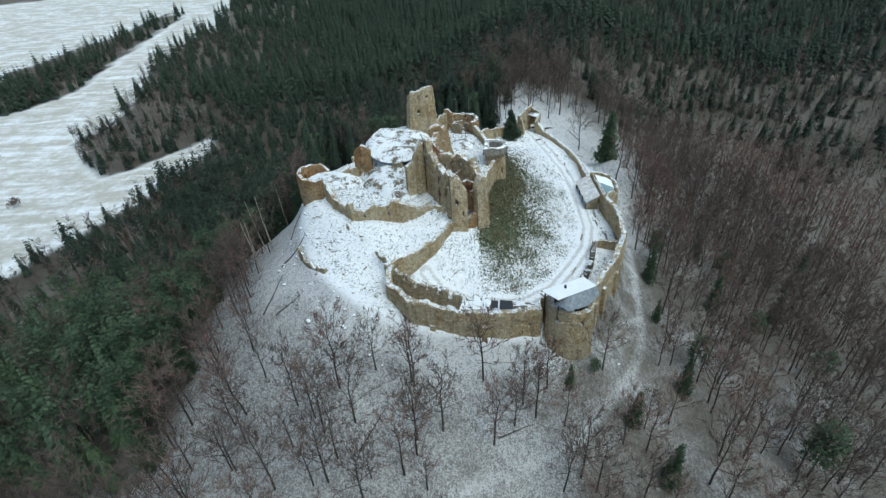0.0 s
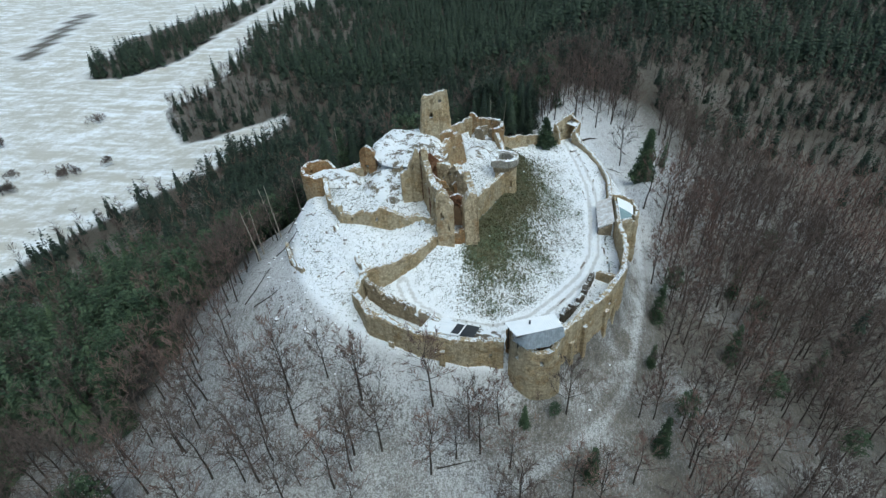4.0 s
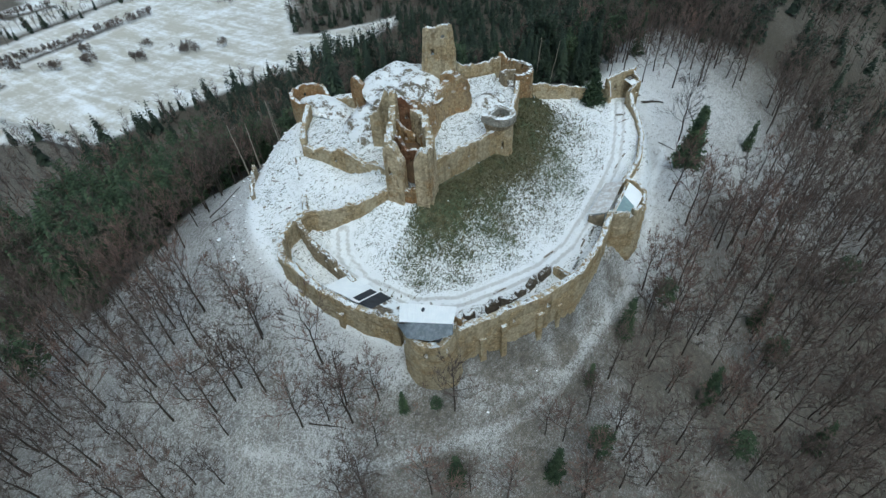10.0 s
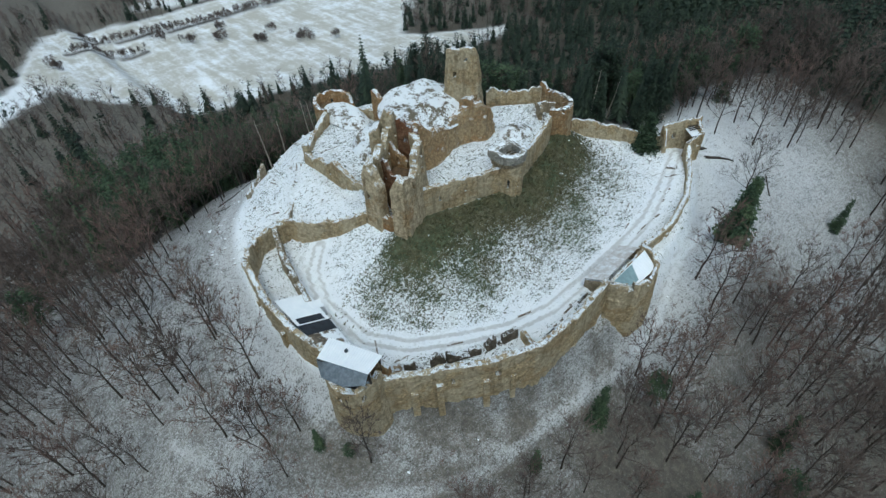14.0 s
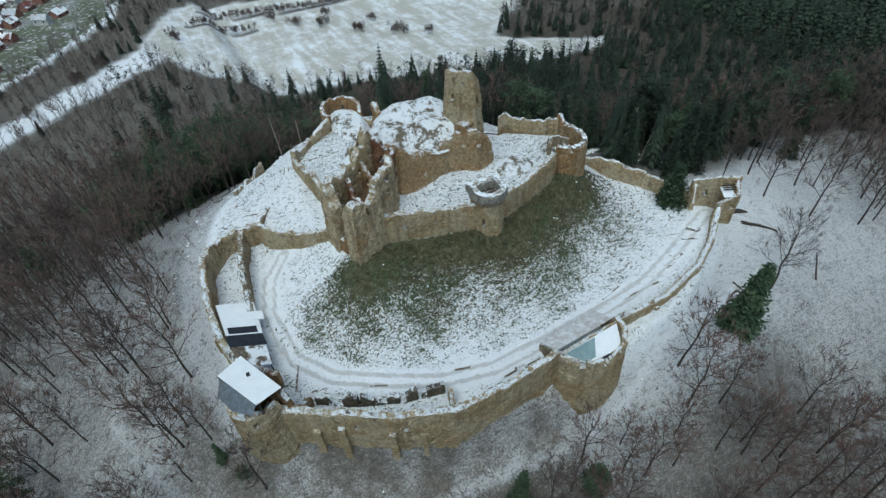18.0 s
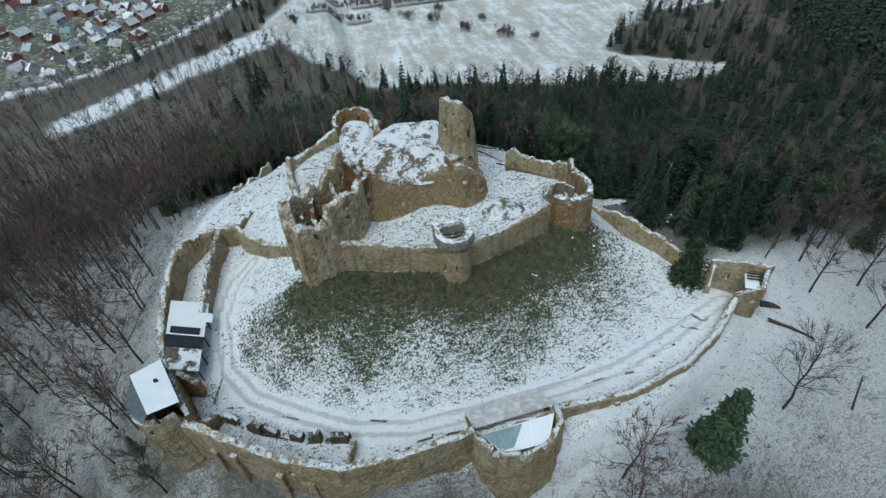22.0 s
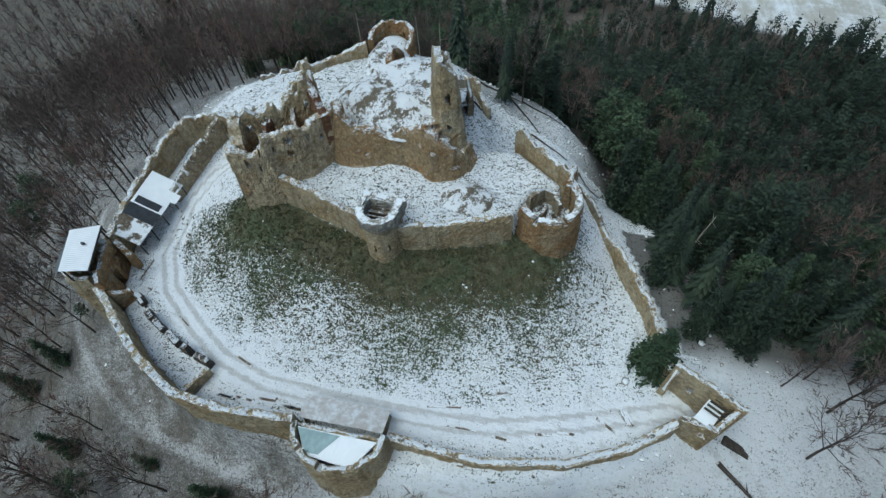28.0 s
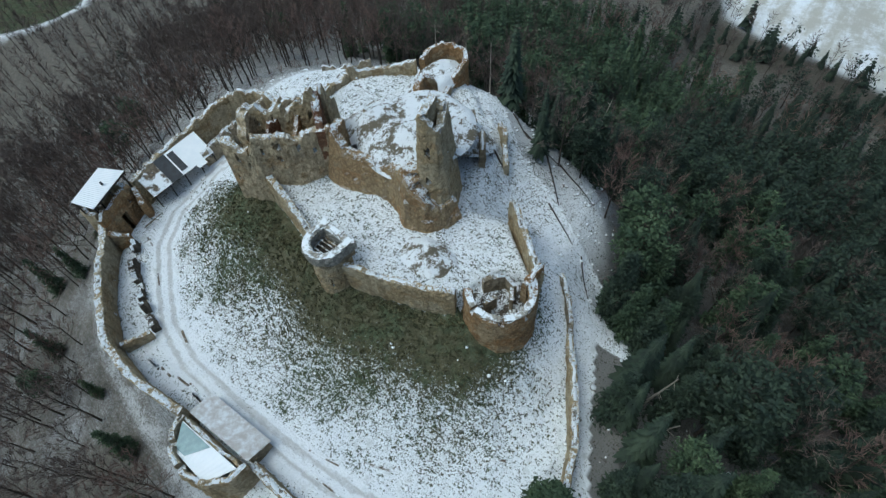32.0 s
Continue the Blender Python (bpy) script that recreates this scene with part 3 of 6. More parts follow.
def beam_into(bm, a, b, w, h):
    a, b = Vector(a), Vector(b)
    d = b - a
    m = Matrix.Translation((a + b) / 2) @ d.to_track_quat("X", "Z").to_matrix().to_4x4()
    box_into(bm, (d.length, w, h), m)


def jag(s, seed, rough):
    """Ragged height along a broken wall top, in metres."""
    v = noise.noise(Vector((s * 0.22, seed * 3.1, 0.3))) * 1.6 + noise.noise(Vector((s * 0.7, seed * 3.1, 5.3))) * 1.3 + noise.noise(Vector((s * 1.9, seed, 9.1))) * 0.9
    v += math.floor(noise.noise(Vector((s * 0.55, seed * 1.7, 3.9))) * 4 + 0.5) / 4 * 1.8
    return v * rough * 1.15


def path_points(pts, closed, step_len):
    """Even samples of a polyline: place, normal to the right of the way, length so far."""
    P = [Vector((p[0], p[1], 0)) for p in pts]
    if closed:
        P.append(P[0])
    out, run = [], 0.0
    for k in range(len(P) - 1):
        d = P[k + 1] - P[k]
        n = max(1, round(d.length / step_len))
        for i in range(n):
            out.append((P[k].lerp(P[k + 1], i / n), run + d.length * i / n))
        run += d.length
    if not closed:
        out.append((P[-1], run))
    res = []
    for i, (p, s) in enumerate(out):
        a = out[i - 1][0] if (i or closed) else p
        b = out[(i + 1) % len(out)][0] if (i < len(out) - 1 or closed) else p
        t = (b - a).normalized()
        res.append((p, Vector((t.y, -t.x, 0)), s))
    return res


def lerp_list(stops, s):
    if s <= stops[0][0]:
        return stops[0][1]
    for (a, va), (b, vb) in zip(stops, stops[1:]):
        if s <= b:
            return va + (vb - va) * (s - a) / ((b - a) or 1e-9)
    return stops[-1][1]


def wall_mesh(pts, tops, bottoms, thick, holes=(), closed=False, step_len=0.8, rough=0.3, seed=1.0, batter=0.0, rows=None, wobble=0.2):
    """A ragged masonry wall on a polyline. tops and bottoms: (metres along, height) stops; the points lie on the outer face, which is to the
    right of the way. holes: (from, to, low, high) in metres along and heights: real openings through the wall."""
    bm = bmesh.new()
    S = path_points(pts, closed, step_len)
    n = len(S)
    hmax = max(t for _, t in tops) - min(b for _, b in bottoms)
    nz = rows or max(3, round(hmax / 0.65))
    grid = []
    for i, (p, nr, s) in enumerate(S):
        top, bot = lerp_list(tops, s) + jag(s, seed, rough), lerp_list(bottoms, s)
        cols = []
        for side in (0, 1):
            col = []
            for j in range(nz + 1):
                f = j / nz
                z = bot + (top - bot) * f
                w = wobble * (noise.noise(Vector((p.x * 0.6, p.y * 0.6, z * 0.6 + seed + side * 20))) + 0.75 * noise.noise(Vector((p.x * 1.9, p.y * 1.9, z * 1.6 + seed + side * 9))))
                off = (batter * (1 - f) + w) if side == 0 else (-thick + w)
                if j == nz:
                    off += 0.12 * (-1 if side == 0 else 1)
                q = p + nr * off
                zz = z + (0.22 * noise.noise(Vector((s * 1.3, side * 7, seed))) if j == nz else 0)
                col.append(bm.verts.new((q.x, q.y, zz)))
            cols.append(col)
        grid.append((cols, s))
    m = n if closed else n - 1
    total = S[-1][2] + (Vector((pts[0][0], pts[0][1], 0)) - S[-1][0]).length if closed else S[-1][2]

    def solid(i, j):
        if not closed and (i < 0 or i >= m):
            return False
        i %= m
        if j < 0 or j >= nz:
            return False
        s = (S[i][2] + (S[i + 1][2] if i + 1 < n else total)) / 2
        z = (grid[i][0][0][j].co.z + grid[i][0][0][j + 1].co.z) / 2
        return not any(a <= s <= b and lo <= z <= hi for a, b, lo, hi in holes)

    for i in range(m):
        a, b = grid[i][0], grid[(i + 1) % n][0]
        for j in range(nz):
            if not solid(i, j):
                continue
            o0, o1, o2, o3 = a[0][j], b[0][j], b[0][j + 1], a[0][j + 1]
            k0, k1, k2, k3 = a[1][j], b[1][j], b[1][j + 1], a[1][j + 1]
            bm.faces.new((o0, o1, o2, o3))
            bm.faces.new((k1, k0, k3, k2))
            if not solid(i, j + 1):
                bm.faces.new((o3, o2, k2, k3))
            if not solid(i, j - 1):
                bm.faces.new((o1, o0, k0, k1))
            if not solid(i - 1, j):
                bm.faces.new((o0, o3, k3, k0))
            if not solid(i + 1, j):
                bm.faces.new((o2, o1, k1, k2))
    loose = [v for v in bm.verts if not v.link_faces]
    for v in loose:
        bm.verts.remove(v)
    return bm


def cap_mesh(pts, tops, thick, closed=False, step_len=0.8, rough=0.3, seed=1.0, depth=0.10, fill=0.85, wide=0.02):
    """Snow that lies along the top of the same wall, in uneven lengths."""
    runs, bm = [], None
    S = path_points(pts, closed, step_len)
    n = len(S)
    prev = None
    seq = list(range(n)) + ([0] if closed else [])
    for i in seq:
        p, nr, s = S[i]
        top = lerp_list(tops, s) + jag(s, seed, rough)
        if noise.noise(Vector((s * 0.45, seed * 5.7, 2.2))) * 0.5 + 0.5 > 0.28 + 0.42 * fill:
            prev = bm = None
            continue
        if bm is None:
            bm = bmesh.new()
            runs.append(bm)
        w = 0.5 + 0.5 * noise.noise(Vector((s * 0.9, seed, 7)))
        inner, outer = -thick + 0.12 + 0.35 * thick * (1 - w), -0.12 - 0.3 * thick * w
        h = depth * (0.7 + 0.6 * w)
        ring = []
        for off, dz in ((outer + wide, -0.10), (outer - 0.1, h * 0.8), ((outer + inner) / 2, h * 1.15), (inner + 0.1, h * 0.8), (inner - wide, -0.10)):
            q = p + nr * off
            ring.append(bm.verts.new((q.x, q.y, top + dz + 0.02)))
        if prev:
            for k in range(4):
                bm.faces.new((prev[k], ring[k], ring[k + 1], prev[k + 1]))
        prev = ring
    for bm in [b for b in runs if not b.faces]:
        bm.free()
        runs.remove(bm)
    return runs


def ruin_wall(name, label, pts, tops, bottoms, thick, mat=None, holes=(), closed=False, rough=0.3, seed=1.0, batter=0.0, cap=0.85, parent=None, category="wall", step_len=0.55, wobble=0.2, group=""):
    """A wall thing of two parts: its masonry and the snow on its top."""
    if parent is None:
        parent = thing(name, label, category, group=group)
        inner = "masonry"
    else:
        inner = name
    w = part(inner, wall_mesh(pts, tops, bottoms, thick, holes, closed, step_len, rough, seed, batter, wobble=wobble), mat or STONE, parent)
    if cap:
        for c in cap_mesh(pts, tops, thick, closed, step_len, rough, seed, fill=cap):
            part("snow_cap", c, SNOW_MAT, w if inner != "masonry" else parent, "thin crust of snow", True)
    return parent


def arc(cx, cy, r, a0, a1, n=14):
    return [(cx + r * math.cos(radians(a0 + (a1 - a0) * i / n)), cy + r * math.sin(radians(a0 + (a1 - a0) * i / n))) for i in range(n + 1)]


def sheet_mesh(corners, thick=0.06, ribs=0, rib=0.05):
    """A roof sheet with four corners (eaves a, eaves b, ridge b, ridge a), ribbed up the slope."""
    bm = bmesh.new()
    a, b, c, d = (Vector(v) for v in corners)
    nrm = (b - a).cross(d - a).normalized()
    n = max(1, ribs * 2)
    rows = []
    for i in range(n + 1):
        f = i / n
        lift = nrm * (rib if i % 2 else 0.0)
        lo, hi = a.lerp(b, f), d.lerp(c, f)
        rows.append([bm.verts.new(lo + lift), bm.verts.new(hi + lift), bm.verts.new(hi - nrm * thick), bm.verts.new(lo - nrm * thick)])
    for r, s in zip(rows, rows[1:]):
        for k in range(4):
            bm.faces.new((r[k], s[k], s[(k + 1) % 4], r[(k + 1) % 4]))
    bm.faces.new(rows[0])
    bm.faces.new(rows[-1][::-1])
    bmesh.ops.recalc_face_normals(bm, faces=bm.faces)
    return bm
# ---- curtain wall round the lower court ----
W_PT, SHED_L, SHED_R, CORNER, SEB_S, SEB_N, GATE = (-12.3, 82.6), (18.3, 77.8), (28.6, 82.6), (41.7, 104.0), (41.6, 123.6), (40.6, 136.6), (31.2, 174.5)


def buttress(parent, x, y, yaw, low, high, w=1.1, d=0.6):
    """A small tapering pier against a wall."""
    bm = bmesh.new()
    n = 5
    rings = []
    for i in range(n + 1):
        f = i / n
        z, dd = low + (high - low) * f, d * (1 - 0.55 * f) + 0.08 * noise.noise(Vector((x, y, i)))
        m = pose(x, y, z, 0, 0, yaw)
        rings.append([bm.verts.new(m @ Vector(v)) for v in ((-w / 2, -dd, 0), (w / 2, -dd, 0), (w / 2, 0.4, 0), (-w / 2, 0.4, 0))])
    for a, b in zip(rings, rings[1:]):
        for k in range(4):
            bm.faces.new((a[k], a[(k + 1) % 4], b[(k + 1) % 4], b[k]))
    bm.faces.new(rings[-1])
    part("buttress", bm, STONE, parent)


cs = ruin_wall("curtain_wall_south", "ochre rubble curtain wall with a toothed broken top, lightly snowed", [W_PT, (-8.0, 77.8), (2.2, 76.0), (11, 76.4), SHED_L], [(0, 7.4), (6, 6.9), (10, 5.9), (16, 4.9), (24, 3.9), (40, 3.2)], [(0, -1), (10, -4.5), (20, -8), (40, -10)], 1.3, holes=[(20, 20.9, 0.4, 1.6), (30.2, 31, -0.6, 0.5)], rough=0.28, seed=1, cap=0.5)
for bx_, by_, yaw_, lo_ in ((-3.0, 76.7, 170, -6), (7.0, 75.9, 181, -8)):
    buttress(cs, bx_, by_, yaw_ - 180, lo_, 1.2)
cse = ruin_wall("curtain_wall_south_east", "ochre rubble curtain wall with two buttresses, snow on its top", [(27.4, 80.6), SHED_R, (33.2, 89), (37.6, 95.5), CORNER], [(0, 2.8), (12, 2.6), (25, 2.8)], [(0, -13), (25, -13)], 1.4, holes=[(11.8, 12.6, -1.4, -0.2), (19.3, 20.1, -1.6, -0.4)], rough=0.2, seed=2, cap=0.45)
buttress(cse, 33.3, 88.6, 56, -13, -0.6)
buttress(cse, 37.6, 95.0, 58, -13, -1.6)
buttress(cse, 30.8, 85.2, 58, -12, -2.0, 1.2)
buttress(cse, 39.6, 99.4, 64, -13, -2.6, 0.9)
ruin_wall("curtain_wall_east", "smooth ochre rubble curtain wall, snow along its top", [CORNER, (42.6, 113), SEB_S], [(0, 2.8), (8, 3.2), (20, 2.8)], [(0, -13), (20, -12)], 1.3, rough=0.18, seed=3, cap=0.6)
cne = ruin_wall("curtain_wall_north_east", "low ochre curtain wall with a snow-covered top", [SEB_N, (40.9, 150), (38.6, 161), (35, 169), GATE], [(0, 0.6), (12, -0.2), (26, -0.4), (36, 0.6), (40, 2.6)], [(0, -9), (42, -8)], 1.3, rough=0.12, seed=4, cap=0.95)
buttress(cne, 40.8, 147.0, 90, -7, -1.4, 0.9, 0.7)
ruin_wall("west_corner_wall", "short return wall at the west corner with broken top", [(-12.2, 89.4), (-12.6, 86), W_PT], [(0, 7.6), (7, 7.3)], [(0, 1), (10, -1)], 1.3, rough=0.3, seed=31, cap=0.5)
ruin_wall("cross_wall", "rubble cross wall that climbs from the west corner to the palace", [(-12.6, 88.2), (-8.4, 91.0), (-2.9, 95.4), (2.2, 101.9)], [(0, 7.4), (5, 7.7), (12, 8.2), (20.4, 9.9)], [(0, 0), (20, 3)], 1.2, rough=0.12, seed=5, cap=0.2)
ruin_wall("cross_wall_lump", "upright lump of masonry at the end of the cross wall", [(-15.6, 93.2), (-14.6, 91.9), (-12.6, 89.9)], [(0, 8.4), (1.4, 8.6), (2.4, 7.2), (4.5, 7.4)], [(0, 2), (4.5, 2)], 1.2, STONE_GREY, rough=0.5, seed=32, cap=0.6, step_len=0.5)
ruin_wall("inner_row_wall", "row of ruined wall teeth inside the curtain", [(-10.8, 86.2), (-6.2, 84.2), (-0.5, 83.2), (5.0, 82.2)], [(0, 7.4), (4, 6.2), (8, 5.2), (12, 4.0), (17, 2.2)], [(0, 1), (17, -3)], 1.1, STONE_GREY, holes=[(1.6, 2.4, 5.6, 9), (4.0, 5.0, 4.6, 9), (6.6, 7.4, 4.2, 9), (9.0, 9.9, 3.4, 9), (11.4, 12.4, 2.6, 9), (14.0, 15.0, 1.2, 9)], rough=0.3, seed=33, cap=0.6, step_len=0.45)
ruin_wall("court_row_wall", "low dark ruin wall with gaps, inside the court", [(26.5, 86.8), (30.4, 92.5), (33.4, 99.0), (35.4, 105.6)], [(0, -0.3), (6, 0.2), (12, -0.2), (21, -0.2)], [(0, -4), (21, -4)], 1.1, DARK_RUIN, holes=[(2.2, 4.2, -2.2, 3), (6.8, 7.6, -2.2, 3), (9.6, 11.4, -1.6, 3), (13.4, 14.4, -2.2, 3), (16.4, 18.2, -2.2, 3)], rough=0.5, seed=34, cap=0.25, step_len=0.5)
ruin_wall("court_end_wall", "short plain end wall of the ruined row", [(35.6, 105.8), (39.8, 104.2)], [(0, -0.4), (4.5, 0.2)], [(0, -4), (4.5, -4)], 0.9, STONE, rough=0.12, seed=35, cap=0.3)

# ---- round corner bastion with a tin roof ----
cb = thing("corner_bastion", "round ochre bastion under a ribbed tin roof, half white with snow", "bastion")
BX, BY = 23.9, 79.4
ruin_wall("drum", "", arc(BX, BY, 4.5, 172, 396, 22), [(0, 4.6), (6, 5.2), (9, 4.4), (17, 4.6)], [(0, -12), (20, -12)], 1.2, holes=[(4.2, 5.1, 1.6, 2.9), (8.4, 9.3, 1.4, 2.7), (12.6, 13.5, 1.6, 2.9)], rough=0.25, seed=17, batter=0.8, cap=0, parent=cb, step_len=0.7)
ruin_wall("inner_pier", "", [(19.4, 80.4), (20.6, 83.0)], [(0, 3.4), (3, 1.0)], [(0, -4), (3, -4)], 1.2, STONE_CORE, rough=0.5, seed=36, cap=0, parent=cb, step_len=0.5)
ruin_wall("inner_pier", "", [(25.4, 85.6), (27.6, 84.0)], [(0, 0.5), (3, 2.6)], [(0, -4), (3, -4)], 1.2, STONE_CORE, rough=0.5, seed=37, cap=0, parent=cb, step_len=0.5)
ruin_wall("back_wall", "", [(27.4, 83.9), (19.2, 80.4)], [(0, 4.4), (2, 5.2), (4, 4.6), (6.6, 5.4), (9, 4.8)], [(0, -4), (9, -4)], 1.0, STONE_CORE, holes=[(3.6, 5.0, -4, 1.8), (6.8, 7.4, 1.8, 2.8)], rough=0.3, seed=66, cap=0, parent=cb, step_len=0.45)
RI_A, RI_B, RID_A, RID_B = Vector((18.1, 79.4, 6.9)), Vector((26.9, 83.2, 6.9)), Vector((20.6, 75.6, 7.7)), Vector((28.4, 79.3, 7.7))
part("roof_slope", sheet_mesh([RI_B, RI_A, RID_A, RID_B], 0.08, 22, 0.05), SHEET_SNOW, cb, "snow-white ribbed tin sheet")
HIPS = [RID_A, RID_A.lerp(RID_B, 0.33), RID_A.lerp(RID_B, 0.7), RID_B]
EAVES = [Vector((20.0, 75.7, 6.6)), Vector((22.6, 74.6, 5.8)), Vector((26.2, 75.9, 5.8)), Vector((28.9, 78.2, 6.5))]
for a, b, lo_a, lo_b in zip(HIPS, HIPS[1:], EAVES, EAVES[1:]):
    part("roof_hip", sheet_mesh([lo_a, lo_b, b, a], 0.06, 8, 0.05), SHEET, cb, "bare dark grey ribbed tin sheet")
for px, py, lo, hi in ((18.9, 79.6, 0, 6.9), (26.6, 82.6, 0, 6.8), (22.6, 81.1, -2, 6.8), (20.9, 76.2, 3, 7.4), (24.6, 77.6, -2, 7.6), (28.0, 79.6, 3, 7.5)):
    bm = bmesh.new()
    beam_into(bm, (px, py, lo), (px, py, hi), 0.25, 0.25)
    part("post", bm, DARK_WOOD, cb)
for a, b in ((RI_A, RI_B), (RID_A, RID_B)):
    bm = bmesh.new()
    beam_into(bm, a - Vector((0, 0, 0.25)), b - Vector((0, 0, 0.25)), 0.2, 0.25)
    part("roof_beam", bm, DARK_WOOD, cb)
bm = bmesh.new()
box_into(bm, (0.35, 0.5, 0.5), Matrix.Translation((22.6, 79.6, 7.55)))
part("vent", bm, SHEET_DARK, cb, "small dark vent")

# ---- lean-to along the south curtain ----
lt = thing("lean_to", "long lean-to roof of patched sheets against the curtain, part snowed", "shed")
LA, LB, LC, LD = Vector((2.3, 77.9, 3.9)), Vector((3.0, 83.9, 1.7)), Vector((17.4, 82.9, 0.9)), Vector((17.1, 77.9, 3.5))


def lean_sheet(f0, f1, mat, ribs, lift, label, g0=0.0, g1=1.0):
    up = Vector((0, 0, lift))
    hi0, hi1, lo0, lo1 = LA.lerp(LD, f0), LA.lerp(LD, f1), LB.lerp(LC, f0), LB.lerp(LC, f1)
    c = [lo0.lerp(hi0, g0) + up, lo1.lerp(hi1, g0) + up, lo1.lerp(hi1, g1) + up, lo0.lerp(hi0, g1) + up]
    part("roof_sheet", sheet_mesh(c, 0.05, ribs, 0.05), mat, lt, label)


lean_sheet(0.0, 0.38, SHEET_SNOW, 7, 0.10, "snow-white ribbed sheet")
lean_sheet(0.36, 0.52, SHEET_SNOW, 4, 0.03, "snow-white ribbed sheet")
lean_sheet(0.40, 0.50, SHEET_DARK, 3, 0.16, "black roofing felt", 0.12, 0.9)
lean_sheet(0.52, 0.70, SHEET_DARK, 5, 0.06, "black roofing felt with snow rests")
lean_sheet(0.70, 1.0, WOOD, 8, 0.0, "grey-brown boards with snow rests")
lean_sheet(0.16, 0.30, SHEET_SNOW, 3, 0.17, "overhanging sheet", -0.16, 0.2)
for f in (0.02, 0.25, 0.5, 0.74, 0.98):
    bm = bmesh.new()
    p = LB.lerp(LC, f)
    beam_into(bm, (p.x, p.y - 0.2, -3), (p.x, p.y - 0.2, p.z), 0.18, 0.18)
    part("post", bm, DARK_WOOD, lt)
    bm = bmesh.new()
    beam_into(bm, LB.lerp(LC, f) - Vector((0, 0, 0.16)), LA.lerp(LD, f) - Vector((0, 0, 0.16)), 0.12, 0.16)
    part("rafter", bm, DARK_WOOD, lt)
bm = bmesh.new()
beam_into(bm, (19.2, 86.6, 0.1), (22.6, 84.6, -2.0), 0.3, 0.16)
tagged(link("fallen_beam", bm, WOOD, None), "pale weathered beam leaning on the ruined row", "beam")

# ---- east bastion with its roofs ----
eb = thing("east_bastion", "tall polygonal ochre bastion with a snowy sheet roof inside its parapet", "bastion")
EB = [(41.3, 123.2), (43.6, 124.0), (45.8, 126.6), (46.6, 130.2), (45.6, 134.0), (43.2, 136.6), (40.4, 137.0)]
ruin_wall("drum", "", EB, [(0, 2.3), (20, 2.3)], [(0, -14), (20, -14)], 1.0, holes=[(4, 4.8, 1.2, 9), (8, 8.8, 1.2, 9), (11.6, 12.4, 1.2, 9)], rough=0.16, seed=18, batter=0.9, cap=0.9, parent=eb, step_len=0.5)
ruin_wall("back_wall", "", [(40.6, 136.8), (40.9, 123.4)], [(0, 2.0), (13, 1.8)], [(0, -4), (13, -4)], 0.7, rough=0.12, seed=38, cap=0.8, parent=eb)
EA, EBB, EC, ED = Vector((41.6, 124.4, 1.9)), Vector((44.9, 126.6, 1.5)), Vector((45.3, 133.4, 1.5)), Vector((41.4, 135.8, 1.9))
part("roof_sheet", sheet_mesh([EBB, EC, ED, EA], 0.06, 14, 0.04), SHEET_SNOW, eb, "snow-covered sheet")
TEAL = plain("blue_green_tin", (0.30, 0.40, 0.41), (0.22, 0.30, 0.31), 0.8, 0.45, 0.4, 0.0, 0.1)
part("roof_patch", sheet_mesh([EBB.lerp(EA, 0.1) + Vector((0, 0.1, 0.10)), EBB.lerp(EC, 0.12).lerp(ED, 0.12) + Vector((0, 0, 0.10)), EA.lerp(ED, 0.55) + Vector((0.2, 0, 0.10)), EA + Vector((0.1, 0.1, 0.10))], 0.03, 6, 0.02), TEAL, eb, "bare blue-green tin where snow slid off")
es = thing("bastion_lean_to", "low lean-to with a striped snowy plank roof behind the bastion", "shed")
part("roof_sheet", sheet_mesh([(36.5, 123.4, -0.1), (36.3, 135.9, -0.3), (40.0, 136.1, 1.5), (40.3, 124.0, 1.6)], 0.10, 16, 0.09), plain("snow_striped_boards", (0.80, 0.82, 0.84), (0.52, 0.48, 0.45), 0.9, snow=0.0), es, "snow-striped plank roof")
ruin_wall("end_wall", "", [(36.6, 135.6), (39.8, 135.7)], [(0, -0.5), (3, 1.1)], [(0, -4), (3, -4)], 0.3, STONE_GREY, rough=0.0, seed=39, cap=0, parent=es)
ruin_wall("end_wall", "", [(39.8, 124.0), (36.7, 123.7)], [(0, 1.2), (3, -0.4)], [(0, -4), (3, -4)], 0.3, STONE_GREY, rough=0.0, seed=40, cap=0, parent=es)
for f in (0.03, 0.35, 0.65, 0.97):
    bm = bmesh.new()
    beam_into(bm, (36.6, 123.5 + 12.3 * f, -3), (36.6, 123.5 + 12.3 * f, -0.3), 0.15, 0.15)
    part("post", bm, DARK_WOOD, es)

# ---- gatehouse ----
gh = thing("gatehouse", "ruined roofless gatehouse with snow along its wall tops", "gatehouse")
ruin_wall("north_west_wall", "", [(28.6, 181.6), (23.4, 173.6)], [(0, 7.0), (5, 6.8), (9.5, 5.6)], [(0, -5), (9.5, -4)], 1.0, holes=[(6.2, 7.0, 2.4, 3.6)], rough=0.25, seed=20, cap=0.95, parent=gh, step_len=0.5)
ruin_wall("north_east_wall", "", [(32.0, 178.2), (28.6, 181.6)], [(0, 5.0), (5, 6.6)], [(0, -6), (6, -6)], 1.0, holes=[(2.0, 3.8, -4, 0.2)], rough=0.3, seed=21, cap=0.95, parent=gh, step_len=0.5)
ruin_wall("south_east_wall", "", [(30.4, 174.4), (32.0, 178.2)], [(0, 3.0), (4, 5.0)], [(0, -7), (5, -7)], 1.0, holes=[(2.6, 3.4, 1.4, 2.6)], rough=0.3, seed=22, cap=0.9, parent=gh, step_len=0.5)
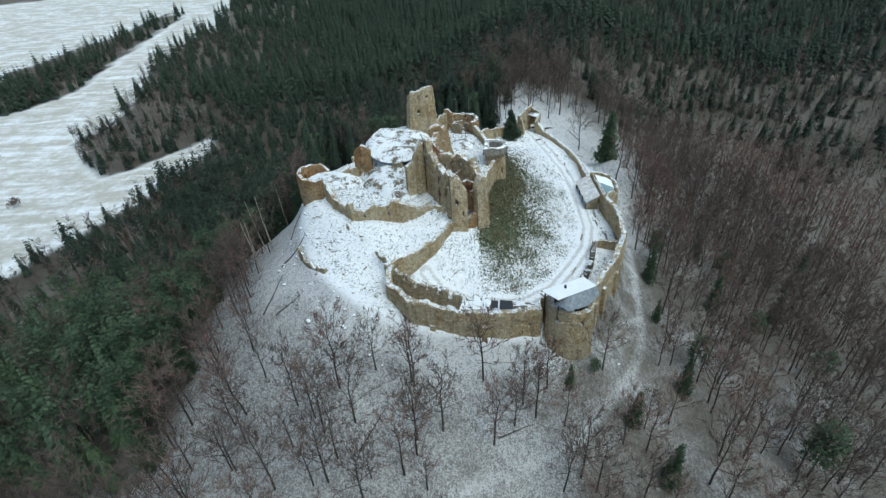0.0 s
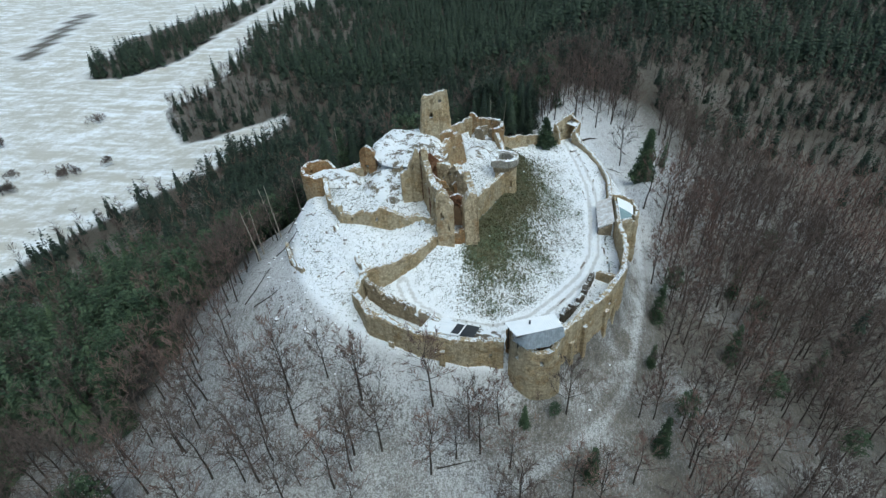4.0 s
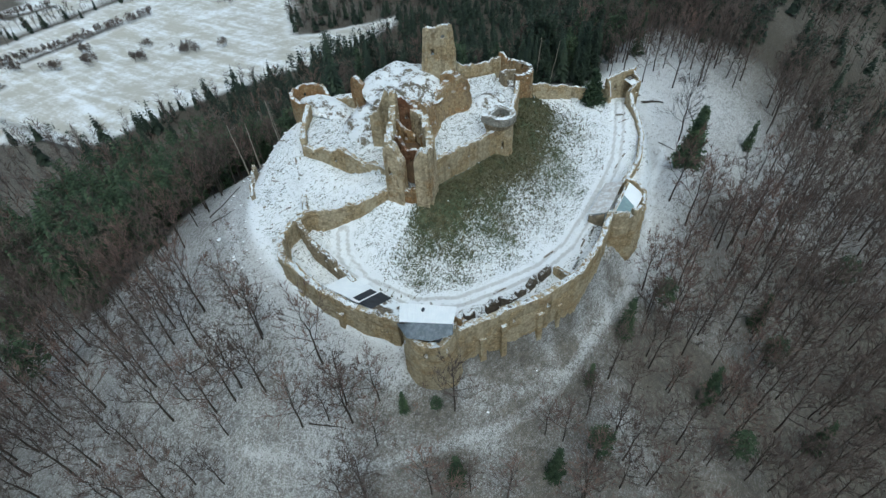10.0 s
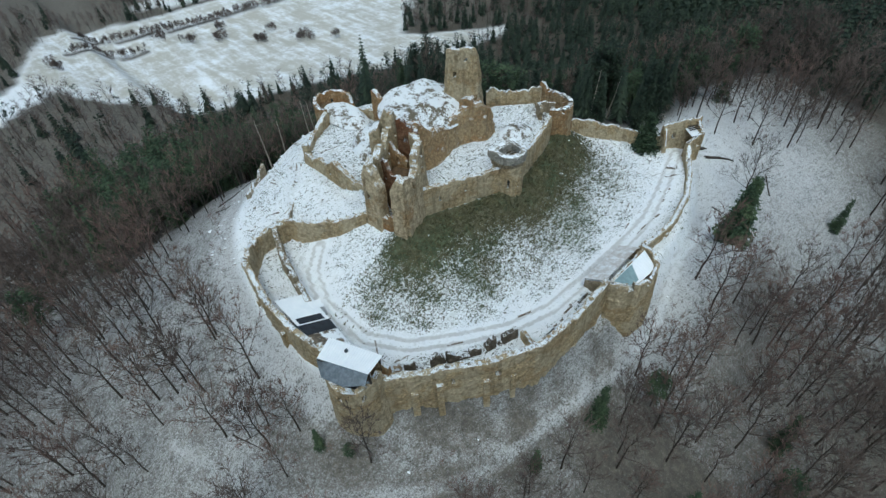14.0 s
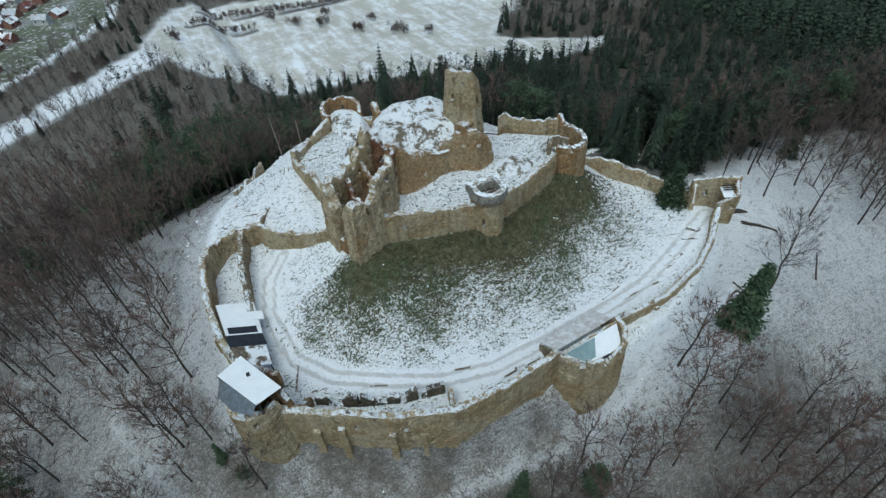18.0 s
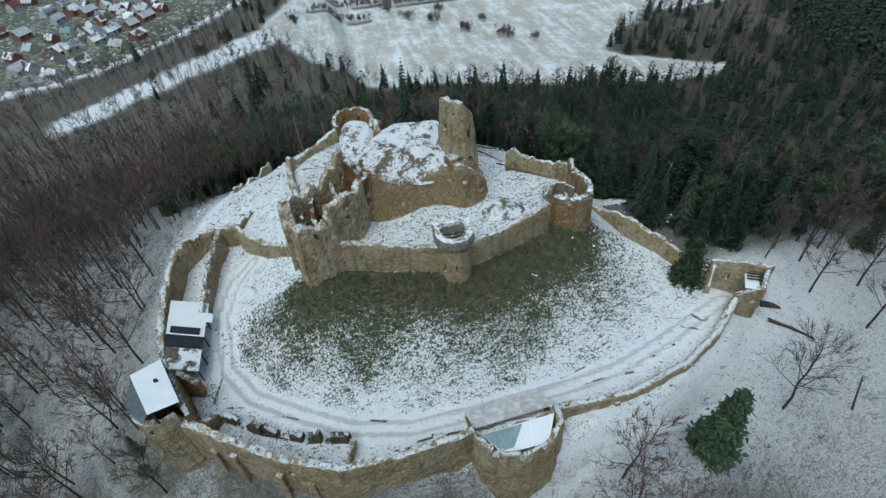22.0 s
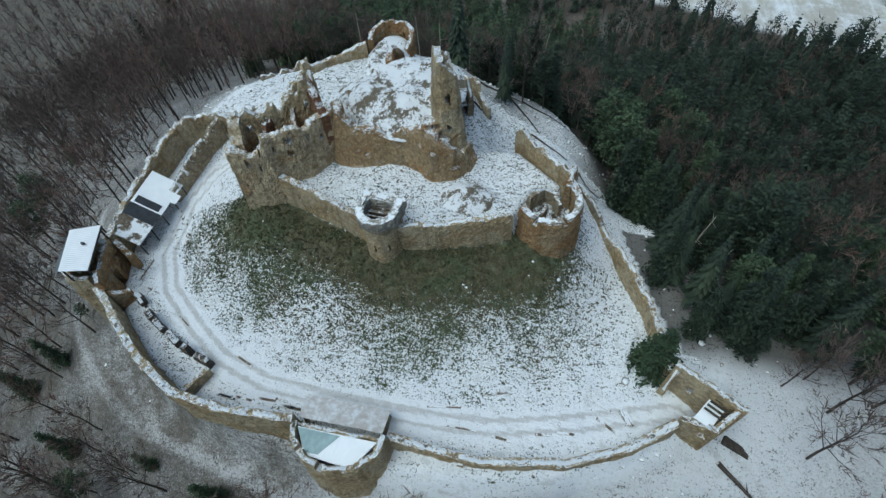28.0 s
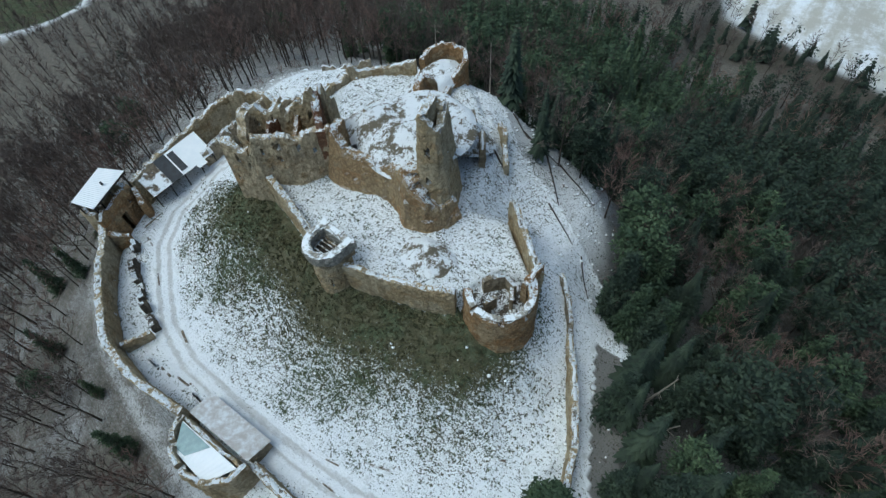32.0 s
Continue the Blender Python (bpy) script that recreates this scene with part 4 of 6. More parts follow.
ruin_wall("south_west_wall", "", [(23.4, 173.6), (25.6, 172.4)], [(0, 5.2), (1.4, 4.2), (2.6, 1.0)], [(0, -4), (4, -4)], 0.9, rough=0.45, seed=23, cap=0.6, parent=gh, step_len=0.5)
for i in range(5):
    bm = bmesh.new()
    x0 = 28.2 + 0.55 * i
    beam_into(bm, (x0, 180.6 - 0.42 * i, 5.4), (x0 - 1.5, 178.4 - 0.42 * i, 5.1), 0.28, 0.14)
    part("roof_slat", bm, DARK_WOOD, gh)
part("roof_sheet", sheet_mesh([(27.4, 177.6, 4.6), (30.2, 175.6, 4.4), (31.4, 177.4, 4.7), (28.6, 179.4, 4.9)], 0.08, 4, 0.03), SHEET_SNOW, gh, "snow-covered sheet")

# ---- inner wall of the upper terrace, turret and round bastion ----
ruin_wall("inner_wall", "ochre retaining wall of the upper terrace with broken snowy parapet", [(6.4, 105.8), (7.3, 109.0), (8.3, 113), (10.2, 119), (12.3, 125), (12.9, 126.6)], [(0, 14.3), (4, 13.6), (9, 12.8), (16, 12.5), (24, 12.6)], [(0, 1), (18, 1)], 1.2, holes=[(7.6, 8.2, 9.6, 10.4), (13.2, 13.8, 9.2, 10)], rough=0.25, seed=6, cap=0.35)
ruin_wall("inner_wall", "ochre retaining wall of the upper terrace, rebuilt pale parapet", [(13.2, 131.0), (12.2, 136), (10.2, 144.0), (8.4, 148.6)], [(0, 12.4), (5, 12.0), (12, 12.4), (18, 13.4)], [(0, 1), (18, 0)], 1.2, rough=0.2, seed=41, cap=0.55)
tu = thing("turret", "half-round rubble turret with a wider pale stone crown", "turret")
TX, TY, TA = 12.5, 129.0, -6.0


def d_shape(r, back):
    pts = arc(0, 0, r, -90, 90, 16) + [(-back, r), (-back, -r)]
    c, s = math.cos(radians(TA)), math.sin(radians(TA))
    return [(TX + x * c - y * s, TY + x * s + y * c) for x, y in pts]


ruin_wall("shaft", "", d_shape(2.8, 1.9), [(0, 13.2)], [(0, 0)], 0.9, STONE, closed=True, rough=0, seed=19, batter=0.35, holes=[(2.0, 2.5, 8.2, 9.6), (4.0, 4.5, 8.2, 9.6), (6.2, 6.7, 8.2, 9.6), (3.8, 4.4, 5.2, 6.2)], cap=0, parent=tu, step_len=0.35)
ruin_wall("corbel_ring", "", d_shape(3.2, 2.6), [(0, 13.9)], [(0, 12.2)], 0.9, STONE_GREY, closed=True, rough=0, seed=42, cap=0, parent=tu, step_len=0.5, batter=-0.4)
ruin_wall("parapet", "", d_shape(3.4, 2.9), [(0, 15.4)], [(0, 13.8)], 1.5, masonry("pale_parapet", (0.40, 0.38, 0.33), (0.50, 0.48, 0.43), (0.26, 0.24, 0.2)), closed=True, rough=0.05, seed=43, cap=0, parent=tu, step_len=0.5)
bm = bmesh.new()
vs = [bm.verts.new((x, y, 13.0)) for x, y in d_shape(2.3, 1.5)]
bm.faces.new(vs)
part("floor", bm, DARK_WOOD, tu, "dark boarded floor deep in the crown")
for k in range(4):
    bm = bmesh.new()
    beam_into(bm, (TX - 1.4 + 0.8 * k, TY - 2.1, 13.7), (TX - 1.2 + 0.8 * k, TY + 2.1, 13.7), 0.2, 0.2)
    part("floor_beam", bm, WOOD, tu)
STONE_BLOCK = plain("snowy_block", (0.40, 0.37, 0.31), (0.22, 0.20, 0.165), 2.2, snow=0.52)


def block_mesh(w, d, h, seed):
    bm = bmesh.new()
    v = box_into(bm, (w, d, h), Matrix.Translation((0, 0, h / 2)))
    for i, q in enumerate(v):
        q.co += Vector((noise.noise(Vector((i, seed, 0))), noise.noise(Vector((i, seed, 5))), noise.noise(Vector((i, seed, 9))))) * 0.12
    me = bpy.data.meshes.new("coping_stone")
    bmesh.ops.bevel(bm, geom=bm.edges[:], offset=0.05, segments=1, affect="EDGES")
    bm.to_mesh(me)
    bm.free()
    me.materials.append(STONE_BLOCK)
    return me


BLOCKS = [block_mesh(0.9, 0.9, 0.28, 1), block_mesh(0.75, 1.0, 0.22, 2), block_mesh(1.1, 0.85, 0.34, 3)]


def copings(parent, pts, z, step_len, thick, closed=False, skip=0.0, seed=0, rise=0.0):
    """Single stones along a wall top."""
    rnd = random.Random(seed)
    for p, nr, s in path_points(pts, closed, step_len):
        if rnd.random() < skip:
            continue
        o = new("coping_stone", rnd.choice(BLOCKS))
        q = p - nr * thick / 2
        o.matrix_basis = pose(q.x, q.y, z + rise * rnd.random() - 0.06, rnd.uniform(-4, 4), rnd.uniform(-4, 4), math.degrees(math.atan2(nr.y, nr.x)) + 90 + rnd.uniform(-8, 8))
        o.parent = parent


copings(tu, d_shape(3.4, 2.9), 15.35, 0.95, 1.3, True, 0.0, 3)

rb = thing("terrace_bastion", "round ochre bastion with broken parapet and snowy blocks", "bastion")
RX, RY = 4.4, 153.5
ruin_wall("drum", "", arc(RX, RY, 5.0, -58, 150, 24), [(0, 13.6), (6, 13.1), (12, 13.3), (18, 14.2)], [(0, 1), (18, 1)], 1.3, STONE_CORE, holes=[(3.2, 4.0, 12.3, 14.5), (7.2, 8.0, 12.3, 14.5), (11.0, 11.8, 12.3, 14.5)], rough=0.25, seed=7, batter=0.5, cap=0.0, parent=rb, step_len=0.6)
copings(rb, arc(RX, RY, 4.95, -50, 120, 22), 13.2, 1.05, 1.2, False, 0.25, 5, 0.3)
ruin_wall("inner_pier", "", [(2.4, 156.4), (-1.0, 157.0)], [(0, 14.6), (3, 15.2)], [(0, 5), (3, 5)], 1.0, STONE_CORE, holes=[(1.0, 1.7, 12.4, 13.4)], rough=0.5, seed=44, cap=0.9, parent=rb, step_len=0.5)
ruin_wall("inner_pier", "", [(0.8, 152.4), (3.6, 150.0)], [(0, 11.6), (3.5, 12.2)], [(0, 5), (3.5, 5)], 0.9, STONE_GREY, rough=0.4, seed=45, cap=0.6, parent=rb, step_len=0.5)
bm = bmesh.new()
vs = [bm.verts.new((x, y, 9.6)) for x, y in arc(RX, RY, 4.8, 0, 348, 24)]
bm.faces.new(vs)
part("floor", bm, DARK_RUIN, rb, "dark earthen floor")
for k, (x, y, a) in enumerate(((3.4, 154.7, 30), (5.8, 152.8, -20), (1.8, 153.6, 70))):
    bm = bmesh.new()
    box_into(bm, (2.0, 0.5, 2.8), pose(x, y, 10.9, 0, 0, a))
    part("masonry_stub", bm, STONE_GREY, rb)
ruin_wall("north_wall", "tall thin remnant of the north wall, snow on its edge", [(-0.6, 157.2), (-5.4, 152.6), (-10.4, 147.0)], [(0, 14.6), (4, 13.4), (9, 13.4), (13, 14.6), (14.8, 13.0)], [(0, -2), (13, -2)], 1.1, STONE, rough=0.3, seed=8, cap=0.85)
ruin_wall("north_slab", "thin leaning slab of the outer north wall", [(-1.2, 163.4), (-5.2, 160.4), (-9.4, 156.6)], [(0, 2.6), (3, 5.2), (7, 6.2), (10.6, 3.4)], [(0, -7), (12, -7)], 0.9, STONE_GREY, rough=0.3, seed=46, cap=0.6)
ruin_wall("north_east_wall", "long low wall with a snowy crest running to the gate", [(23.4, 174.0), (18.4, 173.0), (13.2, 171.6), (8.0, 168.8), (3.4, 166.2), (-1.2, 163.4)], [(0, 2.4), (8, 2.6), (14, 2.8), (22, 3.8), (24, 2.2), (30, 2.0)], [(0, -4), (24, -4)], 1.1, STONE, rough=0.3, seed=9, cap=0.92)

# ---- the palace ----
ruin_wall("palace_east_wall", "tall ruined palace wall with window openings and pale plaster rests", [(9.3, 104.0), (8.6, 107.0), (7.3, 109.6), (5.7, 110.6), (4.7, 112.4), (3.6, 114.0), (1.6, 115.2), (-0.6, 116.0), (-2.0, 117.6)], [(0, 18.6), (2, 19.0), (3.4, 18.0), (4.4, 18.6), (5.6, 19.6), (6.4, 20.6), (8, 20.2), (9.9, 20.7), (11.6, 20.6), (13.0, 19.8), (15, 20.4), (16.6, 19.4), (18.7, 20.2)], [(0, 1), (3, 1), (17, 4)], 1.5, PLASTER, holes=[(2.3, 3.1, 16.2, 17.8), (9.4, 10.5, 18.4, 19.7), (9.2, 10.2, 15.8, 17.1), (1.0, 1.5, 11.6, 12.8), (4.2, 4.7, 14.6, 16.2), (12.8, 13.6, 17.6, 19.0), (7.0, 7.5, 17.4, 18.6), (15.2, 16.0, 16.2, 17.4), (5.0, 5.4, 17.6, 18.6)], rough=0.3, seed=10, batter=0.7, cap=0.1, step_len=0.35)
ruin_wall("palace_south_pier", "tall cracked remnant of the palace front, plaster rests", [(1.2, 101.0), (4.7, 101.5)], [(0, 19.6), (1.3, 20.4), (2.2, 19.2), (3.0, 17.4), (3.6, 16.6)], [(0, 2), (3.8, 2)], 2.2, PLASTER, rough=0.4, seed=11, batter=0.7, cap=0.2, step_len=0.4, holes=[(0.9, 1.5, 13.5, 15.2), (2.2, 2.7, 11.0, 12.4)])
ruin_wall("palace_south_pier", "plastered corner pier of the palace front", [(6.9, 102.6), (9.2, 103.8)], [(0, 16.4), (0.8, 18.6), (1.6, 19.4), (2.6, 18.6)], [(0, 2), (2.6, 2)], 2.0, PLASTER, rough=0.35, seed=47, batter=0.7, cap=0.2, step_len=0.4)
ruin_wall("palace_south_sill", "rubble plug at the foot of the split palace front", [(4.4, 101.5), (7.1, 102.7)], [(0, 10.6), (1.1, 9.6), (2.9, 10.8)], [(0, 2), (2.6, 2)], 1.4, STONE_CORE, rough=0.5, seed=48, cap=0.5, step_len=0.45)
ruin_wall("palace_west_wall", "jagged palace wall with openings", [(-5.0, 113.4), (-2.2, 107.6), (1.4, 101.4)], [(0, 23.2), (1.0, 24.6), (1.8, 24.0), (2.6, 22.0), (3.6, 22.4), (5.2, 20.8), (5.6, 19.6), (6.4, 19.6), (6.8, 21.4), (9.0, 20.6), (9.6, 19.4), (11, 20.4), (13.4, 19.8)], [(0, 6), (12, 2)], 1.5, STONE, holes=[(3.0, 3.9, 13.6, 15.4), (6.8, 7.8, 12.6, 14.2), (10.2, 11.1, 14.2, 16.0), (4.0, 4.9, 17.4, 18.8), (8.0, 8.8, 17.4, 18.8), (1.4, 2.0, 19.6, 20.8), (11.4, 12.2, 17.0, 18.4)], rough=0.42, seed=12, cap=0.1, step_len=0.4)
ruin_wall("palace_spike", "slender upright fragment with a window hole", [(-9.0, 110.6), (-5.0, 113.0)], [(0, 18.8), (1.8, 19.6), (2.6, 21.2), (3.4, 23.6), (4.0, 24.4), (4.7, 22.6)], [(0, 8), (4.3, 8)], 1.1, STONE, holes=[(2.6, 3.2, 18.6, 19.8)], rough=0.3, seed=49, cap=0.3, step_len=0.4)
ruin_wall("palace_cross_wall", "red-brown inner cross wall of the palace", [(-1.4, 117.2), (-5.2, 113.4)], [(0, 20.2), (1.6, 20.8), (3.6, 22.4), (5.4, 23.2)], [(0, 4), (4, 6)], 1.4, STONE_RED, holes=[(2.2, 3.0, 17.4, 18.8)], rough=0.5, seed=50, cap=0.4, step_len=0.4)
ruin_wall("palace_cross_wall", "broken red-brown inner wall of the palace with an opening", [(7.4, 107.6), (3.0, 107.0), (-1.6, 107.4)], [(0, 17.6), (2, 16.6), (4.6, 16.8), (9, 19.2)], [(0, 4), (8, 4)], 1.0, STONE_RED, holes=[(2.8, 4.0, 12, 14.8), (6.0, 6.9, 14.8, 16.4)], rough=0.5, seed=51, cap=0.3, step_len=0.4)
ruin_wall("palace_cross_wall", "low inner wall stub of the palace", [(4.2, 112.6), (-2.6, 110.8)], [(0, 18.0), (2, 17.0), (4.4, 18.6), (7, 20.4)], [(0, 6), (5, 6)], 1.0, STONE_CORE, holes=[(1.6, 2.6, 13, 16.2), (4.4, 5.2, 15.6, 17.0)], rough=0.5, seed=65, cap=0.4, step_len=0.4)

# ---- the core: curved retaining wall, rubble mound and keep ----
CX, CY = -11.4, 127.2
ruin_wall("core_wall", "curved brown retaining wall round the castle core, hollowed out by decay", [(-4.6, 116.4), (-1.6, 118.0), (-1.2, 120.6), (-1.9, 123.4), (-2.7, 126.2), (-2.9, 128.8), (-2.3, 131.2), (-1.6, 133.4)], [(0, 19.8), (2.2, 20.6), (4.0, 20.0), (5.4, 18.0), (8, 16.6), (11, 15.9), (13.6, 16.2), (15.6, 17.4), (18, 18.4)], [(0, 5), (21, 4)], 1.6, STONE_SMOOTH, rough=0.26, seed=13, batter=3.6, cap=0.1, wobble=0.15, step_len=0.5)
kp = thing("keep", "split keep stub of ochre rubble on a flared base", "tower")
KC, KS = math.cos(radians(22)), math.sin(radians(22))
KEEP = [(-6.5 + x * KC - y * KS, 135.3 + x * KS + y * KC) for x, y in ((-3.2, -1.3), (0, -1.5), (2.8, -1.4), (3.2, -1.0), (3.2, 1.0), (2.8, 1.4), (0, 1.5), (-3.2, 1.3))]
ruin_wall("shell", "", KEEP, [(0, 28.4), (3, 28.8), (6.0, 29.6), (7.2, 29.2), (8.8, 27.4), (11.5, 26.2), (14.8, 26.6), (17, 27.9)], [(0, 4)], 1.25, STONE, closed=True, holes=[(1.8, 2.5, 23.0, 24.4), (4.2, 4.7, 26.6, 27.4), (7.1, 7.8, 23.4, 24.8), (7.0, 7.6, 18.4, 19.6), (11.0, 11.7, 21.4, 23.2)], rough=0.14, seed=14, batter=2.4, cap=0, parent=kp, step_len=0.4, wobble=0.2)
ruin_wall("foot", "", [(-4.6, 132.0), (-1.4, 132.4), (0.2, 134.6), (-0.2, 137.4), (-2.4, 139.2), (-5.2, 139.6)], [(0, 19.0), (2, 19.4), (5, 18.6), (8, 17.0), (11, 14.6)], [(0, 4), (9, 4)], 3.0, STONE_SMOOTH, rough=0.4, seed=62, batter=2.6, cap=0, parent=kp, step_len=0.5, wobble=0.3)
ruin_wall("spur", "", [(-10.4, 133.4), (-8.6, 132.9)], [(0, 20.5), (1, 22.5), (1.8, 24.0)], [(0, 10), (2, 10)], 1.8, STONE_GREY, rough=0.4, seed=63, cap=0.4, parent=kp, step_len=0.4)


def heap(name, label, cx, cy, rx, ry, height_at, mat, n=28, category="rubble"):
    """A mound on a round patch; height_at(u, v) with u, v from -1 to 1."""
    bm = bmesh.new()
    rings = [[bm.verts.new((cx, cy, height_at(0, 0)))]]
    for i in range(1, n // 2 + 1):
        f = i / (n // 2)
        ring = []
        for k in range(n * 2):
            a = 2 * math.pi * k / (n * 2)
            u, v = f * math.cos(a), f * math.sin(a)
            x, y = cx + rx * u, cy + ry * v
            z = height_at(u, v) + 0.35 * noise.noise(Vector((x * 0.6, y * 0.6, 3))) + 0.2 * noise.noise(Vector((x * 1.7, y * 1.7, 8)))
            ring.append(bm.verts.new((x, y, z)))
        rings.append(ring)
    m = n * 2
    for k in range(m):
        bm.faces.new((rings[0][0], rings[1][k], rings[1][(k + 1) % m]))
    for a, b in zip(rings[1:], rings[2:]):
        for k in range(m):
            bm.faces.new((a[k], b[k], b[(k + 1) % m], a[(k + 1) % m]))
    return tagged(link(name, bm, mat, None, "", True), label, category)


def mound_height(u, v):
    r2 = u * u + v * v
    return 19.2 + 0.5 * v - 0.4 * u - 2.4 * max(0.0, u - 0.3) - 1.6 * r2 * r2 + 0.5 * math.sin(5 * u + 3 * v) * math.cos(4 * v - u) - 0.7 * math.exp(-((u + 0.1) ** 2 + (v + 0.35) ** 2) / 0.09)


heap("core_mound", "snow-covered rubble mound inside the castle core", CX, CY, 9.4, 10.2, mound_height, RUBBLE_SNOW, 40)
heap("rubble_spill", "steep spill of snowy rubble below the core", -13.6, 114.4, 8.0, 7.0, lambda u, v: 14.6 + 3.6 * v + 0.8 * u - 4.6 * max(0, u * u + v * v - 0.2), RUBBLE_SNOW, 36)
heap("mound_flank", "snowy rubble flank behind the castle core", -18.6, 128.0, 7.5, 9.5, lambda u, v: 15.6 + 3.0 * u - 4.4 * max(0, u * u + v * v - 0.15), RUBBLE_SNOW, 30)
heap("tower_apron", "smooth snow-covered floor before the round shell tower", -28.6, 117.8, 7.2, 4.2, lambda u, v: 13.7 - 0.4 * u - 2.6 * max(0, u * u + v * v - 0.45), SNOW_MAT, 20)
debris = heap("palace_debris", "brown rubble and earth that fills the palace rooms", 1.6, 109.4, 4.2, 5.4, lambda u, v: 14.8 + 0.8 * v - 3.4 * (u * u + v * v) ** 2, EARTH, 20)
for v in debris.data.vertices:
    v.co.x -= 0.68 * (v.co.y - 109.4)
heap("rubble_rise", "low snowy heap on the terrace", 4.0, 140.5, 4.2, 5.5, lambda u, v: 12.0 - 2.0 * (u * u + v * v), RUBBLE_SNOW, 16)

# ---- west yard and its tower ----
ruin_wall("west_yard_wall", "ochre yard wall with a stepped broken top and corner pier", [(-29.8, 113.0), (-26.6, 107.0), (-21.4, 101.6), (-15, 102.0), (-9.9, 102.8), (-4.6, 103.6), (0.4, 104.0)], [(0, 15.0), (6, 13.6), (12, 13.2), (13.6, 14.6), (14.6, 12.6), (19, 13.6), (25, 13.8), (29, 12.2), (32, 13.0), (37, 10.4)], [(0, 4), (13, 5), (36, 5)], 1.2, STONE, holes=[(16.8, 17.5, 11, 12), (22.4, 23.1, 11, 12), (4, 4.7, 10.6, 11.8)], rough=0.28, seed=15, cap=0.3)
ruin_wall("north_west_tower", "round shell tower, open to the yard, brown inside", arc(-32.4, 117.6, 4.8, 58, 300, 24), [(0, 13.4), (3, 15.4), (10, 16.0), (16, 15.4), (20, 14.8)], [(0, 4), (24, 5)], 1.1, STONE_CORE, holes=[(8, 8.7, 12.6, 13.8), (14, 14.7, 11.5, 12.7)], rough=0.35, seed=16, cap=0.35, step_len=0.6)
ruin_wall("yard_north_wall", "low broken yard wall with snow on its top", [(-20.4, 122.6), (-25.6, 123.0), (-29.8, 121.6)], [(0, 14.6), (5, 13.6), (11, 13.2)], [(0, 6), (11, 5)], 1.0, STONE, rough=0.5, seed=52, cap=0.8)
ruin_wall("core_nub", "rounded wall fragment with an arched recess", [(-23.4, 122.4), (-21.2, 120.9), (-18.8, 121.0)], [(0, 17.6), (1.2, 19.4), (3.6, 19.4), (5.2, 18.0)], [(0, 9), (6.6, 9)], 1.4, STONE_CORE, rough=0.3, seed=53, cap=0.3, step_len=0.5, holes=[(1.6, 3.0, 8, 15.2)])
ruin_wall("yard_stub", "grey standing stub of a yard wall", [(-13.2, 117.0), (-10.8, 116.4)], [(0, 16.6), (2.5, 17.2)], [(0, 10), (2.5, 10)], 1.2, STONE_GREY, rough=0.3, seed=54, cap=0.6, step_len=0.5)
ruin_wall("north_fragment", "tilted thin fragment of the north-west wall", [(-21.4, 132.0), (-24.6, 130.4)], [(0, 13.4), (1.8, 15.0), (3.6, 12.0)], [(0, 1), (3.6, 1)], 0.9, STONE_GREY, rough=0.4, seed=55, cap=0.7, step_len=0.5)
ruin_wall("north_fragment", "tall leaning fragment of the north wall", [(-19.6, 140.4), (-24.0, 137.2), (-27.0, 134.4)], [(0, 9.6), (3.5, 11.2), (6.5, 13.0), (8.6, 10.8)], [(0, -3), (8.6, -3)], 0.9, STONE, rough=0.35, seed=56, cap=0.6, step_len=0.5)
ruin_wall("north_fragment", "pointed fragment by the core", [(-16.0, 137.8), (-18.4, 136.2)], [(0, 14.8), (1.4, 17.4), (2.9, 15.0)], [(0, 0), (2.9, 0)], 1.0, STONE_GREY, rough=0.4, seed=57, cap=0.5, step_len=0.45)
ruin_wall("slope_fragment", "weathered wall fragment standing on the snowy west slope", [(-33.6, 96.4), (-30.4, 92.0), (-26.0, 88.4)], [(0, 7.4), (3, 6.0), (7, 5.8), (11, 6.8)], [(0, 1), (11, 1)], 1.0, STONE_GREY, rough=0.4, seed=58, cap=0.8, step_len=0.6)
ruin_wall("slope_fragment", "small grey stub of masonry in the snow", [(-22.6, 99.8), (-20.2, 97.6)], [(0, 10.4), (3, 9.4)], [(0, 5), (3, 5)], 1.4, STONE_GREY, rough=0.6, seed=59, cap=0.6, step_len=0.5)
# ---- trees ----
RNG = np.random.RandomState(7)


class Tris:
    """Gathers triangles in lists; they become one mesh."""

    def __init__(self):
        self.v, self.f, self.n = [], [], 0

    def add(self, verts, faces):
        self.v.append(np.asarray(verts, float))
        self.f.append(np.asarray(faces, int) + self.n)
        self.n += len(verts)

    def arrays(self):
        return np.concatenate(self.v), np.concatenate(self.f)


def mesh_of(name, verts, tris, mat, flat=True):
    me = bpy.data.meshes.new(name)
    me.vertices.add(len(verts))
    me.vertices.foreach_set("co", np.ascontiguousarray(verts, dtype=np.float32).ravel())
    me.loops.add(tris.size)
    me.loops.foreach_set("vertex_index", np.ascontiguousarray(tris, dtype=np.int32).ravel())
    me.polygons.add(len(tris))
    me.polygons.foreach_set("loop_start", np.arange(0, tris.size, 3, dtype=np.int32))
    me.update()
    me.materials.append(mat)
    return me


def unit(v):
    return v / (np.linalg.norm(v) + 1e-9)


def rod(t, a, b, ra, rb, sides=3):
    d = unit(b - a)
    u = unit(np.cross(d, (0.3, 0.5, 0.81)))
    w = np.cross(d, u)
    k = np.arange(sides) * 2 * np.pi / sides
    ring = np.cos(k)[:, None] * u + np.sin(k)[:, None] * w
    i = np.arange(sides)
    j = (i + 1) % sides
    t.add(np.r_[a + ring * ra, b + ring * rb], np.r_[np.c_[i, j, j + sides], np.c_[i, j + sides, i + sides]])


